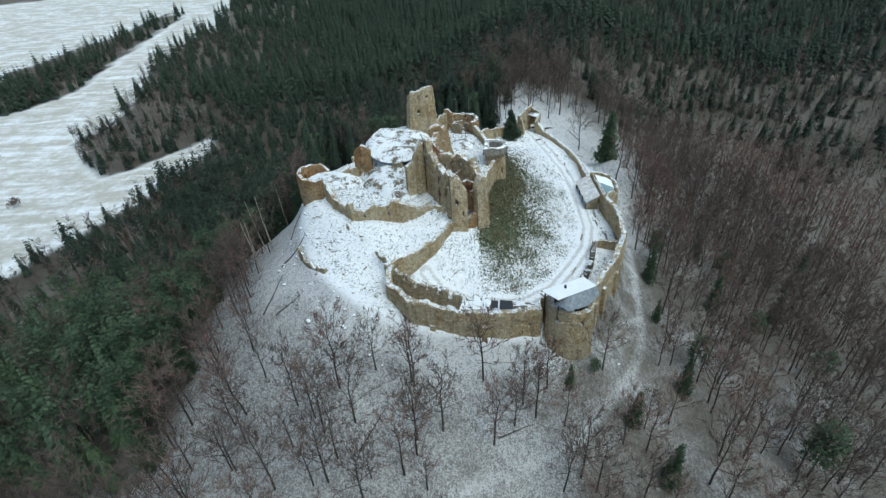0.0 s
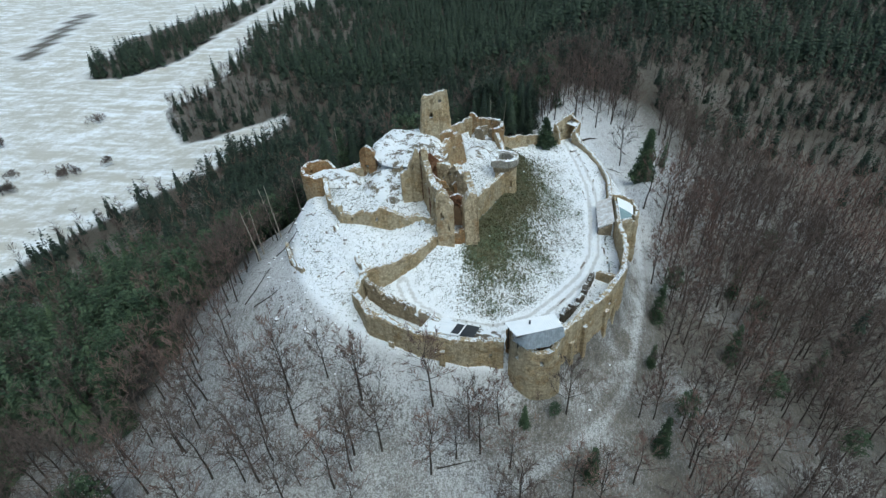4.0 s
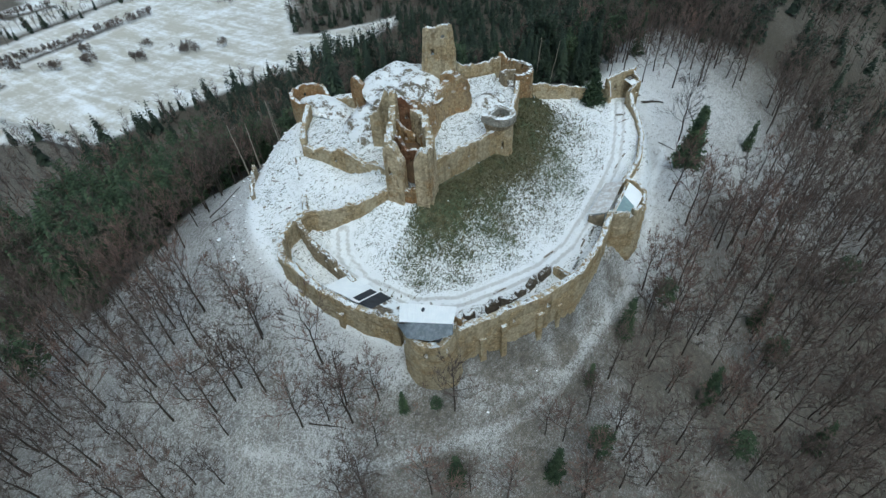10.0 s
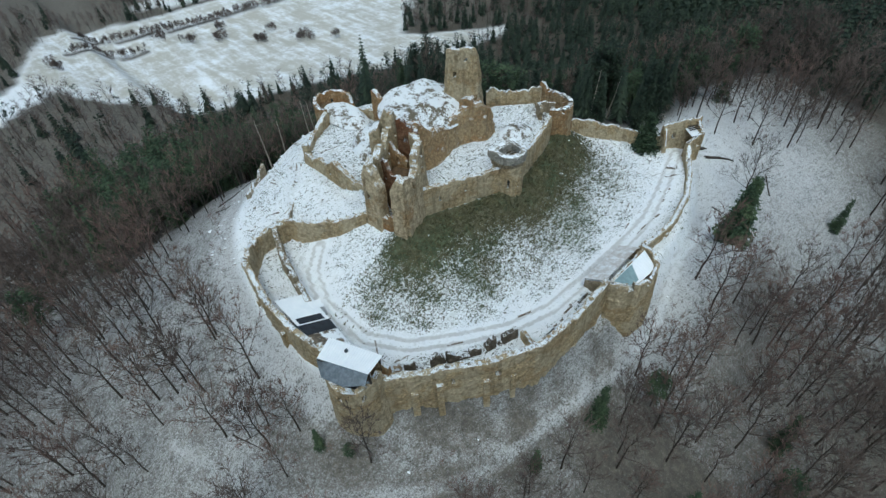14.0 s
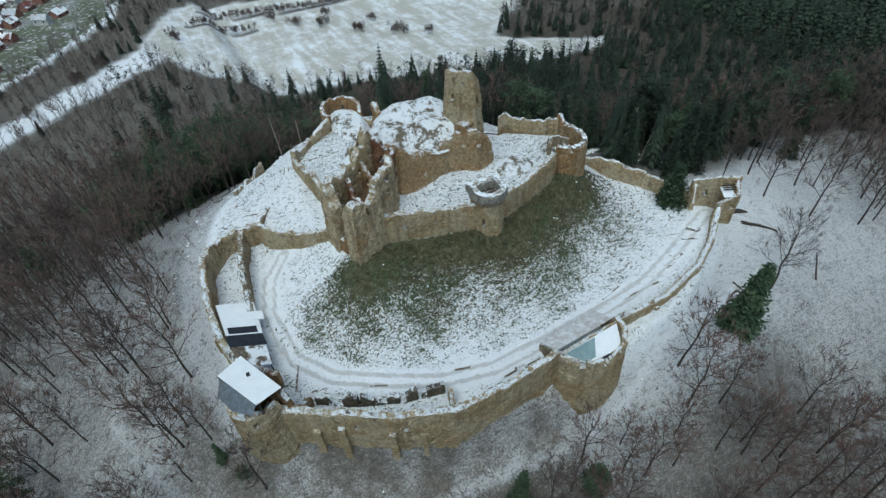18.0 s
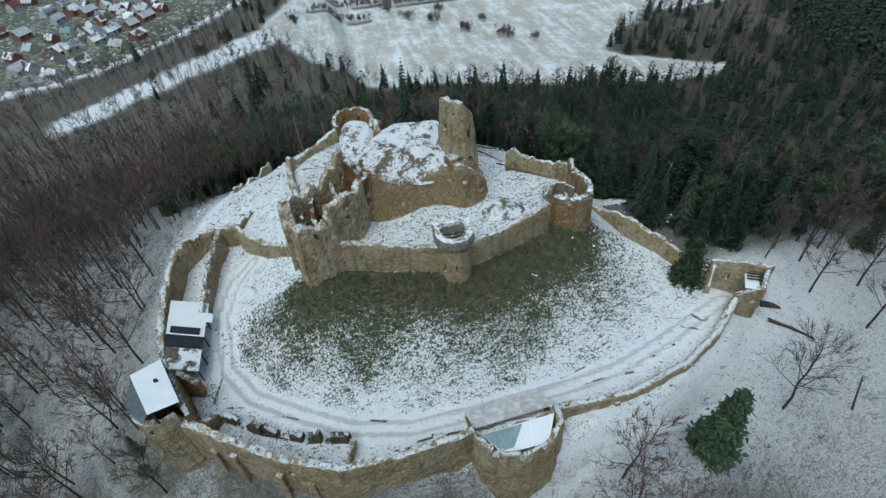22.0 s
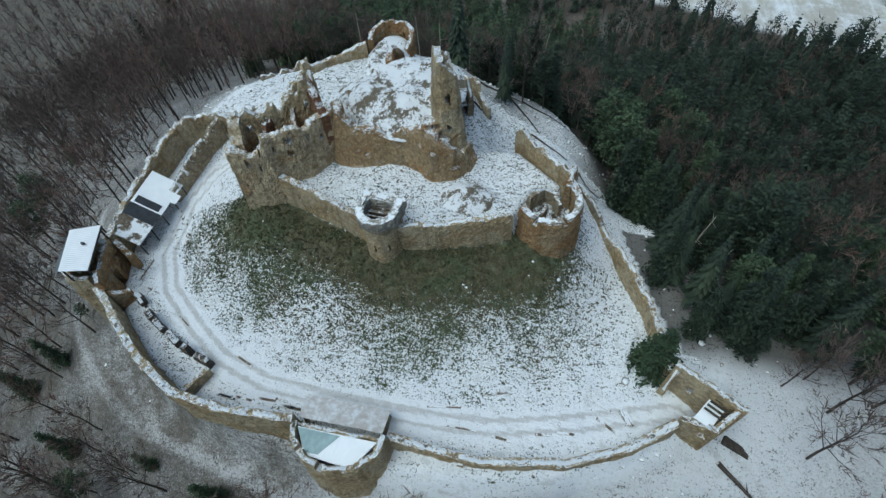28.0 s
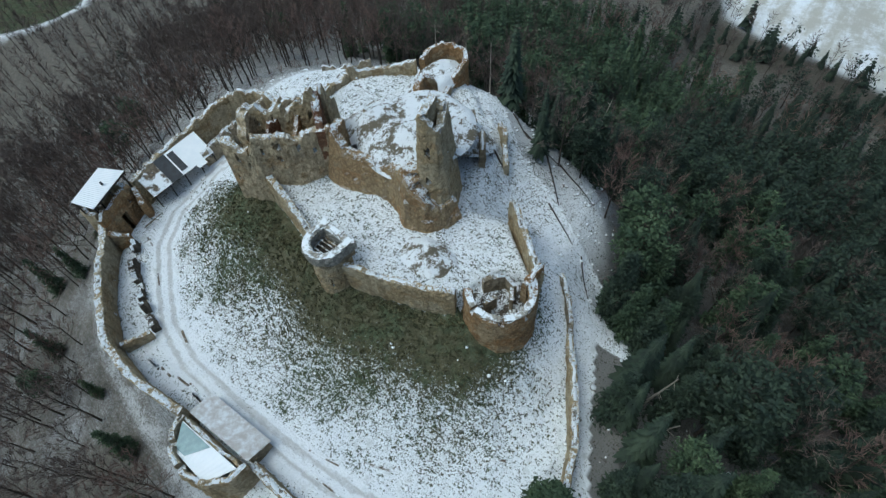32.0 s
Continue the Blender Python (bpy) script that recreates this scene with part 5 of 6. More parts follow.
def sliver(t, a, b, w):
    side = unit(np.cross(b - a, RNG.normal(size=3))) * w
    t.add(np.array([a - side, a + side, b]), [[0, 1, 2]])


def bare_tree(height, limbs, subs, twigs, fine, sides):
    """A leafless broad-leaved tree: trunk and limbs, and a crown of thin twigs."""
    trunk, crown = Tris(), Tris()
    spine = [np.array([0, 0, -0.6])]
    n = 5 if sides > 3 else 3
    for i in range(1, n + 1):
        spine.append(np.array([*(RNG.normal(0, 0.02, 2) * height * i / n), height * i / n * 0.94]))
    r0 = height * 0.0135
    for i in range(n):
        rod(trunk, spine[i], spine[i + 1], r0 * (1 - i / n * 0.85), r0 * (1 - (i + 1) / n * 0.85), sides)
    for k in range(limbs):
        f = 0.30 + 0.66 * (k + RNG.rand() * 0.7) / limbs
        x = f * n
        a = spine[int(x)] + (spine[min(n, int(x) + 1)] - spine[int(x)]) * (x - int(x))
        az = k * 2.4 + RNG.rand()
        el = radians(30 + 35 * f + RNG.uniform(-10, 10))
        length = height * (0.40 - 0.24 * (f - 0.3)) * RNG.uniform(0.75, 1.15)
        d = np.array([math.cos(az) * math.cos(el), math.sin(az) * math.cos(el), math.sin(el)])
        mid = a + d * length * 0.55
        end = mid + unit(d + np.array([0, 0, 0.35]) + RNG.normal(0, 0.15, 3)) * length * 0.5
        rl = r0 * (0.5 - 0.35 * f)
        rod(trunk if sides > 3 else crown, a, mid, rl, rl * 0.6)
        rod(trunk if sides > 3 else crown, mid, end, rl * 0.6, rl * 0.2)
        for _ in range(subs):
            u = RNG.uniform(0.25, 1.0)
            s = a + (mid - a) * u / 0.55 if u < 0.55 else mid + (end - mid) * (u - 0.55) / 0.45
            dd = unit(d + RNG.normal(0, 0.55, 3) + np.array([0, 0, 0.35]))
            e = s + dd * length * RNG.uniform(0.25, 0.5)
            if sides > 3:
                rod(crown, s, e, rl * 0.3, 0.012)
            else:
                sliver(crown, s, e, fine * 1.6)
            for _ in range(twigs):
                s2 = s + (e - s) * RNG.uniform(0.2, 1)
                sliver(crown, s2, s2 + unit(dd + RNG.normal(0, 0.6, 3) + np.array([0, 0, 0.3])) * height * RNG.uniform(0.05, 0.11), fine)
    return trunk, crown


def needle_tuft(t, c, d, size, n, fine=1.0):
    for _ in range(n):
        a = c + RNG.normal(0, 0.34, 3) * size
        u = unit(RNG.normal(size=3) * np.array([1, 1, 0.45]) + d * 0.5)
        w = unit(np.cross(u, RNG.normal(size=3) * 0.5 + np.array([0, 0, 1.0])))
        s = size * RNG.uniform(0.35, 0.7) * fine
        t.add(np.array([a - w * s * 0.34, a + u * s * 1.1 + w * s * 0.1, a + w * s * 0.38, a - u * s * 0.6]), [[0, 1, 2], [0, 2, 3]])


def pine(height, clumps, per, fine=0.7):
    """A tall pine: bare trunk below, an uneven crown of needle clumps."""
    trunk, crown = Tris(), Tris()
    lean = RNG.normal(0, 0.02, 2) * height
    top = np.array([*lean, height * 0.95])
    rod(trunk, np.array([0, 0, -0.6]), top * 0.55, height * 0.014, height * 0.009, 6)
    rod(trunk, top * 0.55, top, height * 0.009, 0.03, 5)
    for k in range(clumps):
        f = 0.42 + 0.58 * ((k + RNG.rand()) / clumps)
        r = height * 0.20 * math.sqrt(max(0.04, 1 - ((f - 0.62) / 0.42) ** 2)) * RNG.uniform(0.35, 1.1)
        az = k * 2.4 + RNG.rand() * 0.9
        base = top * (f - 0.05)
        c = np.array([math.cos(az) * r, math.sin(az) * r, 0]) + top * f
        rod(trunk, base, c, 0.05, 0.02)
        needle_tuft(crown, c, unit(c - base), height * 0.085, per, fine)
    return trunk, crown


def spruce(height, levels, per, droop=0.35, wide=0.19):
    """A conical spruce with drooping boughs."""
    trunk, crown = Tris(), Tris()
    rod(trunk, np.array([0, 0, -0.5]), np.array([0, 0, height * 0.97]), height * 0.013, 0.03, 6)
    for lv in range(levels):
        f = 0.10 + 0.88 * lv / (levels - 1)
        z, r = height * f, height * wide * (1 - f) ** 0.85 + 0.15
        for k in range(per):
            az = k * 2 * np.pi / per + lv * 1.1 + RNG.uniform(-0.3, 0.3)
            rr = r * RNG.uniform(0.7, 1.15)
            d, w = np.array([math.cos(az), math.sin(az), 0]), np.array([-math.sin(az), math.cos(az), 0])
            a = np.array([0, 0, z + 0.06 * height * (1 - f) * 0.4])
            m = a + d * rr * 0.6 + np.array([0, 0, -droop * rr * 0.35])
            e = a + d * rr + np.array([0, 0, -droop * rr * RNG.uniform(0.8, 1.2)])
            ww = rr * math.pi / per * RNG.uniform(0.75, 1.15)
            dip = np.array([0, 0, -0.22 * ww])
            crown.add(np.array([a, m - w * ww + dip, e, m + w * ww + dip, m + np.array([0, 0, 0.05])]), [[0, 1, 4], [1, 2, 4], [2, 3, 4], [3, 0, 4]])
    return trunk, crown


def fir(height, levels, per, tufts, wide=0.2):
    """A conifer close by: boughs that carry tufts of needles."""
    trunk, crown = Tris(), Tris()
    rod(trunk, np.array([0, 0, -0.5]), np.array([0, 0, height * 0.97]), height * 0.013, 0.03, 6)
    for lv in range(levels):
        f = 0.08 + 0.9 * lv / (levels - 1)
        z, r = height * f, height * wide * (1 - f) ** 0.8 + 0.12
        for k in range(max(4, int(per * (1 - 0.5 * f)))):
            az = k * 2 * np.pi / per * 1.3 + lv * 1.7 + RNG.uniform(-0.4, 0.4)
            rr = r * RNG.uniform(0.6, 1.2)
            d = np.array([math.cos(az), math.sin(az), -0.35])
            a = np.array([0, 0, z])
            rod(trunk, a, a + d * rr * 0.8, 0.03, 0.01)
            for q in range(tufts):
                needle_tuft(crown, a + d * rr * (0.45 + 0.55 * (q + 0.5) / tufts), unit(d), 0.105 * height * wide / 0.2 * (0.6 + 0.4 * (1 - f)), 11, 0.72)
    return trunk, crown


def far_bare(height):
    """A leafless tree seen from afar: a trunk and broad sprays of twigs."""
    trunk, crown = Tris(), Tris()
    rod(trunk, np.array([0, 0, -0.5]), np.array([*RNG.normal(0, 0.3, 2), height * 0.9]), height * 0.012, 0.03)
    for k in range(34):
        f = RNG.uniform(0.32, 0.92)
        az = k * 2.4
        d = np.array([math.cos(az), math.sin(az), RNG.uniform(0.5, 1.6)])
        s = np.array([0, 0, height * f]) + d * RNG.uniform(0, 1.2) * np.array([1, 1, 0.3])
        sliver(crown, s, s + unit(d + RNG.normal(0, 0.25, 3)) * height * RNG.uniform(0.14, 0.30) * (1.2 - 0.6 * f), RNG.uniform(0.10, 0.26))
    return trunk, crown


def far_spruce(height):
    """A spruce seen from afar: tiers of drooping boughs."""
    trunk, crown = Tris(), Tris()
    rod(trunk, np.array([0, 0, -0.5]), np.array([0, 0, height]), height * 0.012, 0.03)
    for lv in range(10):
        f = 0.10 + 0.86 * lv / 9
        for k in range(6):
            az = k * 1.047 + lv * 0.7 + RNG.uniform(-0.4, 0.4)
            r = height * 0.21 * (1 - f) ** 0.8 * RNG.uniform(0.7, 1.2) + 0.25
            d, w = np.array([math.cos(az), math.sin(az), 0]), np.array([-math.sin(az), math.cos(az), 0])
            a = np.array([0, 0, height * (f + 0.1 * (1 - f) + 0.03)])
            m = a + d * r * 0.6 - np.array([0, 0, r * 0.45])
            e = a + d * r - np.array([0, 0, r * RNG.uniform(0.6, 1.0)])
            crown.add(np.array([a, m - w * r * 0.5, e, m + w * r * 0.5]), [[0, 1, 2], [0, 2, 3]])
    return trunk, crown


def far_pine(height):
    trunk, crown = Tris(), Tris()
    rod(trunk, np.array([0, 0, -0.5]), np.array([0, 0, height * 0.95]), height * 0.012, 0.03)
    for k in range(8):
        az, f = k * 2.4, RNG.uniform(0.45, 0.98)
        c = np.array([math.cos(az), math.sin(az), 0]) * height * RNG.uniform(0.02, 0.15) + np.array([0, 0, height * f])
        needle_tuft(crown, c, unit(c), height * 0.14, 7, 0.8)
    return trunk, crown


def placed(arr, x, y, z, scale, yaw, lean):
    """The template's points at many places: one long array."""
    v, f = arr
    c, s = np.cos(yaw), np.sin(yaw)
    px = v[None, :, 0] * c[:, None] - v[None, :, 1] * s[:, None] + lean[:, :1] * v[None, :, 2]
    py = v[None, :, 0] * s[:, None] + v[None, :, 1] * c[:, None] + lean[:, 1:] * v[None, :, 2]
    out = np.stack([px * scale[:, None] + x[:, None], py * scale[:, None] + y[:, None], v[None, :, 2] * scale[:, None] + z[:, None]], -1)
    idx = f[None] + (np.arange(len(x)) * len(v))[:, None, None]
    return out.reshape(-1, 3), idx.reshape(-1, 3)


def woods(name, label, category, templates, mat, trunk_mat, x, y, low=0.75, high=1.2):
    """Many trees that nobody could count, as one object of crowns and one of trunks."""
    pick = RNG.randint(0, len(templates), len(x))
    parts = {0: [[], [], 0], 1: [[], [], 0]}
    sc, yaw, lean = low + (high - low) * RNG.beta(1.2, 1.2, len(x)), RNG.uniform(0, 6.28, len(x)), RNG.normal(0, 0.03, (len(x), 2))
    z = ground(x, y)
    for k, tpl in enumerate(templates):
        m = pick == k
        if not m.any():
            continue
        for w in (0, 1):
            if not tpl[w].v:
                continue
            v, f = placed(tpl[w].arrays(), x[m], y[m], z[m], sc[m], yaw[m], lean[m])
            parts[w][0].append(v)
            parts[w][1].append(f + parts[w][2])
            parts[w][2] += len(v)
    root = thing(name, label, category, kind="stuff")
    for w, pn, mm in ((0, "trunks", trunk_mat), (1, "crowns", mat)):
        if parts[w][0]:
            ob = new(pn, mesh_of(pn, np.concatenate(parts[w][0]), np.concatenate(parts[w][1]), mm))
            ob.parent = root
    return root


def scatter(x0, x1, y0, y1, gap):
    X, Y = np.meshgrid(np.arange(x0, x1, gap), np.arange(y0, y1, gap))
    X, Y = X.ravel() + RNG.uniform(-0.48, 0.48, X.size) * gap, Y.ravel() + RNG.uniform(-0.48, 0.48, X.size) * gap
    return X, Y


def wooded(x, y):
    """Where trees stand at all."""
    p = out_of(OUTER, x, y, 2.5)
    north = smooth(y, 122, 148) * smooth(17 - x, 0, 6)
    clear = (7 + 8.5 * smooth(-x, 10, 32)) * (1 - north) - 2.6 * north
    ok = (p > clear) & ~(inside(x, y, FIELD) & ~np.any([inside(x, y, b) for b in BELTS], 0)) & ~inside(x, y, VILLAGE) & ~inside(x, y, STRIP)
    ok |= inside(x, y, NORTH_WOOD)
    ok |= (x > -2) & (x < 19) & (y > 168.2 + (x + 1.2) * 0.438) & (y < 200)
    ok &= along(x, y, OUTER_TRACK) > 2.2
    ok &= along(x, y, GATE_TRACK) > 5 + 6 * smooth(-y, -230, -190)
    ok &= ~((x > 17) & (x < 64) & (y > 150) & (y < 187 + 0.9 * np.maximum(x - 18, 0)))
    return ok


NEAR_BARE = [bare_tree(17, 15, 5, 6, 0.06, 5) for _ in range(5)]
MID_BARE = [bare_tree(17, 8, 3, 4, 0.085, 3) for _ in range(4)]
FAR_BARE = [far_bare(16) for _ in range(4)]
NEAR_PINE = [pine(18, 60, 24, 0.58) for _ in range(3)]
NEAR_SPRUCE = [fir(17, 15, 9, 2, 0.17) for _ in range(2)]
TIER_SPRUCE = [spruce(18, 22, 15, 0.45, w) for w in (0.13, 0.165)]
MID_PINE = [pine(18, 28, 11, 0.8) for _ in range(3)]
MID_SPRUCE = [spruce(18, 14, 9, 0.75, 0.2) for _ in range(2)]
FAR_CONE = [far_spruce(19) for _ in range(4)]
FAR_PINE = [far_pine(17) for _ in range(3)]


def tree_kind(name, label, tpl, mat, place):
    root = thing(name, label, "tree", group=name + "s of the hill")
    root.matrix_basis = place
    for pn, t, m in (("trunk", tpl[0], BARK), ("crown", tpl[1], mat)):
        ob = new(pn, mesh_of(pn, *t.arrays(), m))
        ob.parent = root
    return root


def stand_at(x, y, s):
    return Matrix.Translation((x, y, g(x, y))) @ Matrix.Rotation(RNG.uniform(0, 6.28), 4, "Z") @ Matrix.Rotation(RNG.normal(0, 0.03), 4, "X") @ Matrix.Diagonal((s, s, s, 1))


def plant(kinds, x, y, low, high):
    """Single trees, each a thing of its own."""
    first = {}
    for a, b in zip(x, y):
        k = RNG.randint(len(kinds))
        name, label, tpl, mat = kinds[k]
        s = RNG.uniform(low, high)
        m = stand_at(a, b, s)
        if k not in first:
            first[k] = tree_kind(name, label, tpl, mat, m)
        else:
            o = copy_thing(first[k], Matrix())
            o.matrix_basis = m


# trees that stand alone near the walls
def lone(name, label, tpl, mat, x, y, s):
    m = stand_at(x, y, s)
    tree_kind(name, label, tpl, mat, m)


lone("spruce_tree", "dense rounded dark green spruce beside the gatehouse", fir(9.2, 13, 11, 3, 0.34), NEEDLES, 21.3, 171.6, 1.0)
lone("spruce_tree", "full dark green spruce on the open snow", fir(19.5, 20, 12, 3, 0.2), NEEDLES, 50.4, 157.2, 0.84)
OLD = bare_tree(17, 19, 7, 5, 0.035, 6)
lone("old_bare_tree", "old gnarled leafless tree with a thick trunk on the snow", OLD, BARK, 46.0, 176.0, 1.05)
for a, b, s in ((38.3, 198, 1.0), (30.1, 192, 0.9), (31.0, 202, 0.95), (44.5, 208, 1.05)):
    lone("bare_tree", "leafless tree with a dark trunk on open snow", NEAR_BARE[int(a) % 5], TWIGS, a, b, s)
for a, b, s in ((51.5, 109.4, 0.66), (70.6, 110, 0.74), (56.5, 120.8, 0.6), (23.2, 70.2, 0.34), (35.4, 67, 0.58), (41, 58.5, 0.7), (49.4, 77, 0.62), (77.4, 137.8, 0.72), (81.6, 129, 0.66), (78.5, 102.4, 0.62), (54.6, 84.2, 0.6), (48.9, 95.3, 0.4), (95, 118, 0.75), (95, 96, 0.7), (95.5, 168, 0.8), (64, 199, 0.6), (28.4, 72.8, 0.26)):
    lone("spruce_tree", "small dark green spruce among bare trees", NEAR_SPRUCE[int(a) % 2] if int(b) % 3 else NEAR_PINE[0], NEEDLES, a, b, s)

for a, b, s in ((5.5, 174.6, 0.8), (9.5, 178.0, 0.95), (12.5, 179.6, 0.75), (14.2, 183.5, 1.0), (11.5, 185.0, 1.05), (2.0, 173.2, 0.85)):
    lone("spruce_tree", "spruce standing close behind the north wall, darkened for shade", TIER_SPRUCE[int(a) % 2], SPRUCE_SHADED, a, b, s)

# broad-leaved woods
bx, by = scatter(-150, 190, -20, 260, 5.4)
keep = wooded(bx, by) & (RNG.rand(len(bx)) > conifer_share(bx, by)) & (RNG.rand(len(bx)) < 0.72 + 0.14 * smooth(bx, 46, 54) * smooth(by, 84, 100))
bx, by = bx[keep], by[keep]
order = np.argsort(out_of(OUTER, bx, by, 2.5))
bx, by = bx[order], by[order]
BARE_KINDS = [("bare_tree", "leafless broad-leaved tree with a dark trunk, in snow", t, TWIGS if i % 3 else TWIGS_RED) for i, t in enumerate(NEAR_BARE)]
plant(BARE_KINDS, bx[:290], by[:290], 0.6, 1.05)
cut = 290 + 700
woods("broadleaf_wood", "leafless grey-brown wood on the snowy slope", "wood", NEAR_BARE, TWIGS, BARK, bx[290:cut], by[290:cut], 0.65, 1.15)
woods("broadleaf_wood", "dense leafless brown wood further down the slope", "wood", MID_BARE, TWIGS_RED, BARK, bx[cut:], by[cut:], 0.7, 1.2)
fx, fy = scatter(-470, 520, -330, 700, 7.2)
keep = wooded(fx, fy) & (RNG.rand(len(fx)) > conifer_share(fx, fy)) & ~((fx > -150) & (fx < 190) & (fy > -20) & (fy < 260)) & (fy - 0.4 * fx > -260)
woods("far_broadleaf_wood", "far leafless brown wood", "wood", FAR_BARE, TWIGS, BARK, fx[keep], fy[keep], 0.6, 1.0)

# evergreen woods: lighter pines west, dark spruces on the north slope, shade painted in
cx, cy = scatter(-170, 120, 20, 270, 4.5)
keep = wooded(cx, cy) & (RNG.rand(len(cx)) < conifer_share(cx, cy))
cx, cy = cx[keep], cy[keep]
order = np.argsort(out_of(OUTER, cx, cy, 2.5))
cx, cy = cx[order], cy[order]
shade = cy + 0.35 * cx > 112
PINE_KINDS = [("pine_tree", "green pine with a clumpy crown", t, NEEDLES) for t in NEAR_PINE] + [("spruce_tree", "green conical spruce in mixed wood", NEAR_SPRUCE[0], NEEDLES)]
SPRUCE_KINDS = [("spruce_tree", "conical spruce in the wood's edge, darkened for shade", t, SPRUCE_SHADED) for t in TIER_SPRUCE + NEAR_SPRUCE] + [("pine_tree", "tall pine in the wood's edge, darkened for shade", NEAR_PINE[1], SPRUCE_SHADED), ("pine_tree", "tall green pine in the dark wood's edge", NEAR_PINE[0], NEEDLES), ("spruce_tree", "green full spruce in the dark wood's edge", NEAR_SPRUCE[1], NEEDLES)]
near = np.arange(len(cx)) < 240
plant(PINE_KINDS, cx[near & ~shade], cy[near & ~shade], 0.6, 1.0)
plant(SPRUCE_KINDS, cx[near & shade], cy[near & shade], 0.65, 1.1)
ev = RNG.rand(len(cx)) < 0.55
for sel, mat, tpl, name, label in ((~near & ~shade & ev, NEEDLES, MID_PINE, "pine_wood", "dense green pine wood"), (~near & ~shade & ~ev, NEEDLES, MID_SPRUCE, "spruce_wood", "green spruce wood"), (~near & shade & ev, SPRUCE_SHADED, MID_PINE, "pine_wood", "pine wood on the north slope, darkened for shade"), (~near & shade & ~ev, SPRUCE_SHADED, MID_SPRUCE, "spruce_wood", "spruce wood on the north slope, darkened for shade")):
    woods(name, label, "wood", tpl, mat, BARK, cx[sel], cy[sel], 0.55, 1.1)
ex, ey = scatter(-460, 560, -40, 1000, 6.4)
ex, ey = ex + RNG.normal(0, 2.2, len(ex)), ey + RNG.normal(0, 2.2, len(ey))
keep = wooded(ex, ey) & (RNG.rand(len(ex)) < conifer_share(ex, ey) * (1 - 0.4 * smooth(ey, 420, 560))) & ~((ex > -170) & (ex < 120) & (ey > 20) & (ey < 270))
ex, ey = ex[keep], ey[keep]
far = ey > 430
woods("far_spruce_wood", "far dark evergreen wood", "wood", FAR_CONE + FAR_PINE, SPRUCE_SHADED, BARK, ex[~far], ey[~far], 0.42, 0.95)
woods("far_spruce_wood", "very far dark evergreen wood", "wood", FAR_CONE, SPRUCE_SHADED, BARK, ex[far], ey[far], 0.8, 1.5)
# ---- grass tufts, stones and fallen wood ----
GRASS_MAT = plain("winter_grass", (0.17, 0.155, 0.085), (0.085, 0.085, 0.045), 0.6)
ROCK_MAT = plain("grey_stone", (0.30, 0.26, 0.20), (0.15, 0.13, 0.10), 2.0, snow=0.7)


def tufts(count):
    t = Tris()
    n = 0
    while n < count:
        x, y = RNG.uniform(-4, 42), RNG.uniform(84, 176)
        q, p = float(out_of(UPPER, x, y, 3.0)), float(out_of(OUTER, x, y, 2.5))
        if q < -3 or x < 7 or p > -1 or RNG.rand() > 1.0 - q * 0.06:
            continue
        z = g(x, y)
        for _ in range(3):
            a = RNG.uniform(0, 6.28)
            w, h = RNG.uniform(0.10, 0.22), RNG.uniform(0.15, 0.45)
            dx, dy = math.cos(a) * w, math.sin(a) * w
            tip = (x + RNG.normal(0, 0.2), y + RNG.normal(0, 0.2), z + h)
            t.add(np.array([(x - dx, y - dy, z - 0.05), (x + dx, y + dy, z - 0.05), tip]), [[0, 1, 2]])
        n += 1
    return tagged(new("grass_tufts", mesh_of("grass_tufts", *t.arrays(), GRASS_MAT)), "olive winter grass tufts poking through the snow", "grass", kind="stuff")


tufts(5000)


def stones(name, label, spots, low, high):
    bm = bmesh.new()
    bmesh.ops.create_icosphere(bm, subdivisions=1, radius=1.0)
    bm.verts.ensure_lookup_table()
    base_v = np.array([v.co[:] for v in bm.verts])
    base_f = np.array([[v.index for v in f.verts] for f in bm.faces])
    bm.free()
    t = Tris()
    for x, y in spots:
        s = RNG.uniform(low, high) * np.array([RNG.uniform(0.7, 1.4), RNG.uniform(0.7, 1.4), RNG.uniform(0.4, 0.8)])
        v = base_v * s * RNG.uniform(0.75, 1.2, (len(base_v), 1))
        t.add(v + np.array([x, y, g(x, y) + s[2] * 0.15]), base_f)
    return tagged(new(name, mesh_of(name, *t.arrays(), ROCK_MAT)), label, "stone", kind="stuff")


def spots_in(n, test):
    out = []
    while len(out) < n:
        x, y = RNG.uniform(-46, 56), RNG.uniform(66, 200)
        if test(x, y):
            out.append((x, y))
    return out


def on_top(x, y):
    p, q = float(out_of(OUTER, x, y, 2.5)), float(out_of(UPPER, x, y, 3.0))
    return p < 9 and (x < -8 or y > 168 or RNG.rand() < 0.12)


stones("loose_stones", "loose grey stones half buried in snow", spots_in(420, on_top), 0.10, 0.27)
stones("rubble_stones", "larger tumbled stones near the ruins", spots_in(150, lambda x, y: on_top(x, y) and (x < -6 or y > 160 or (x > 24 and y < 112))), 0.22, 0.55)


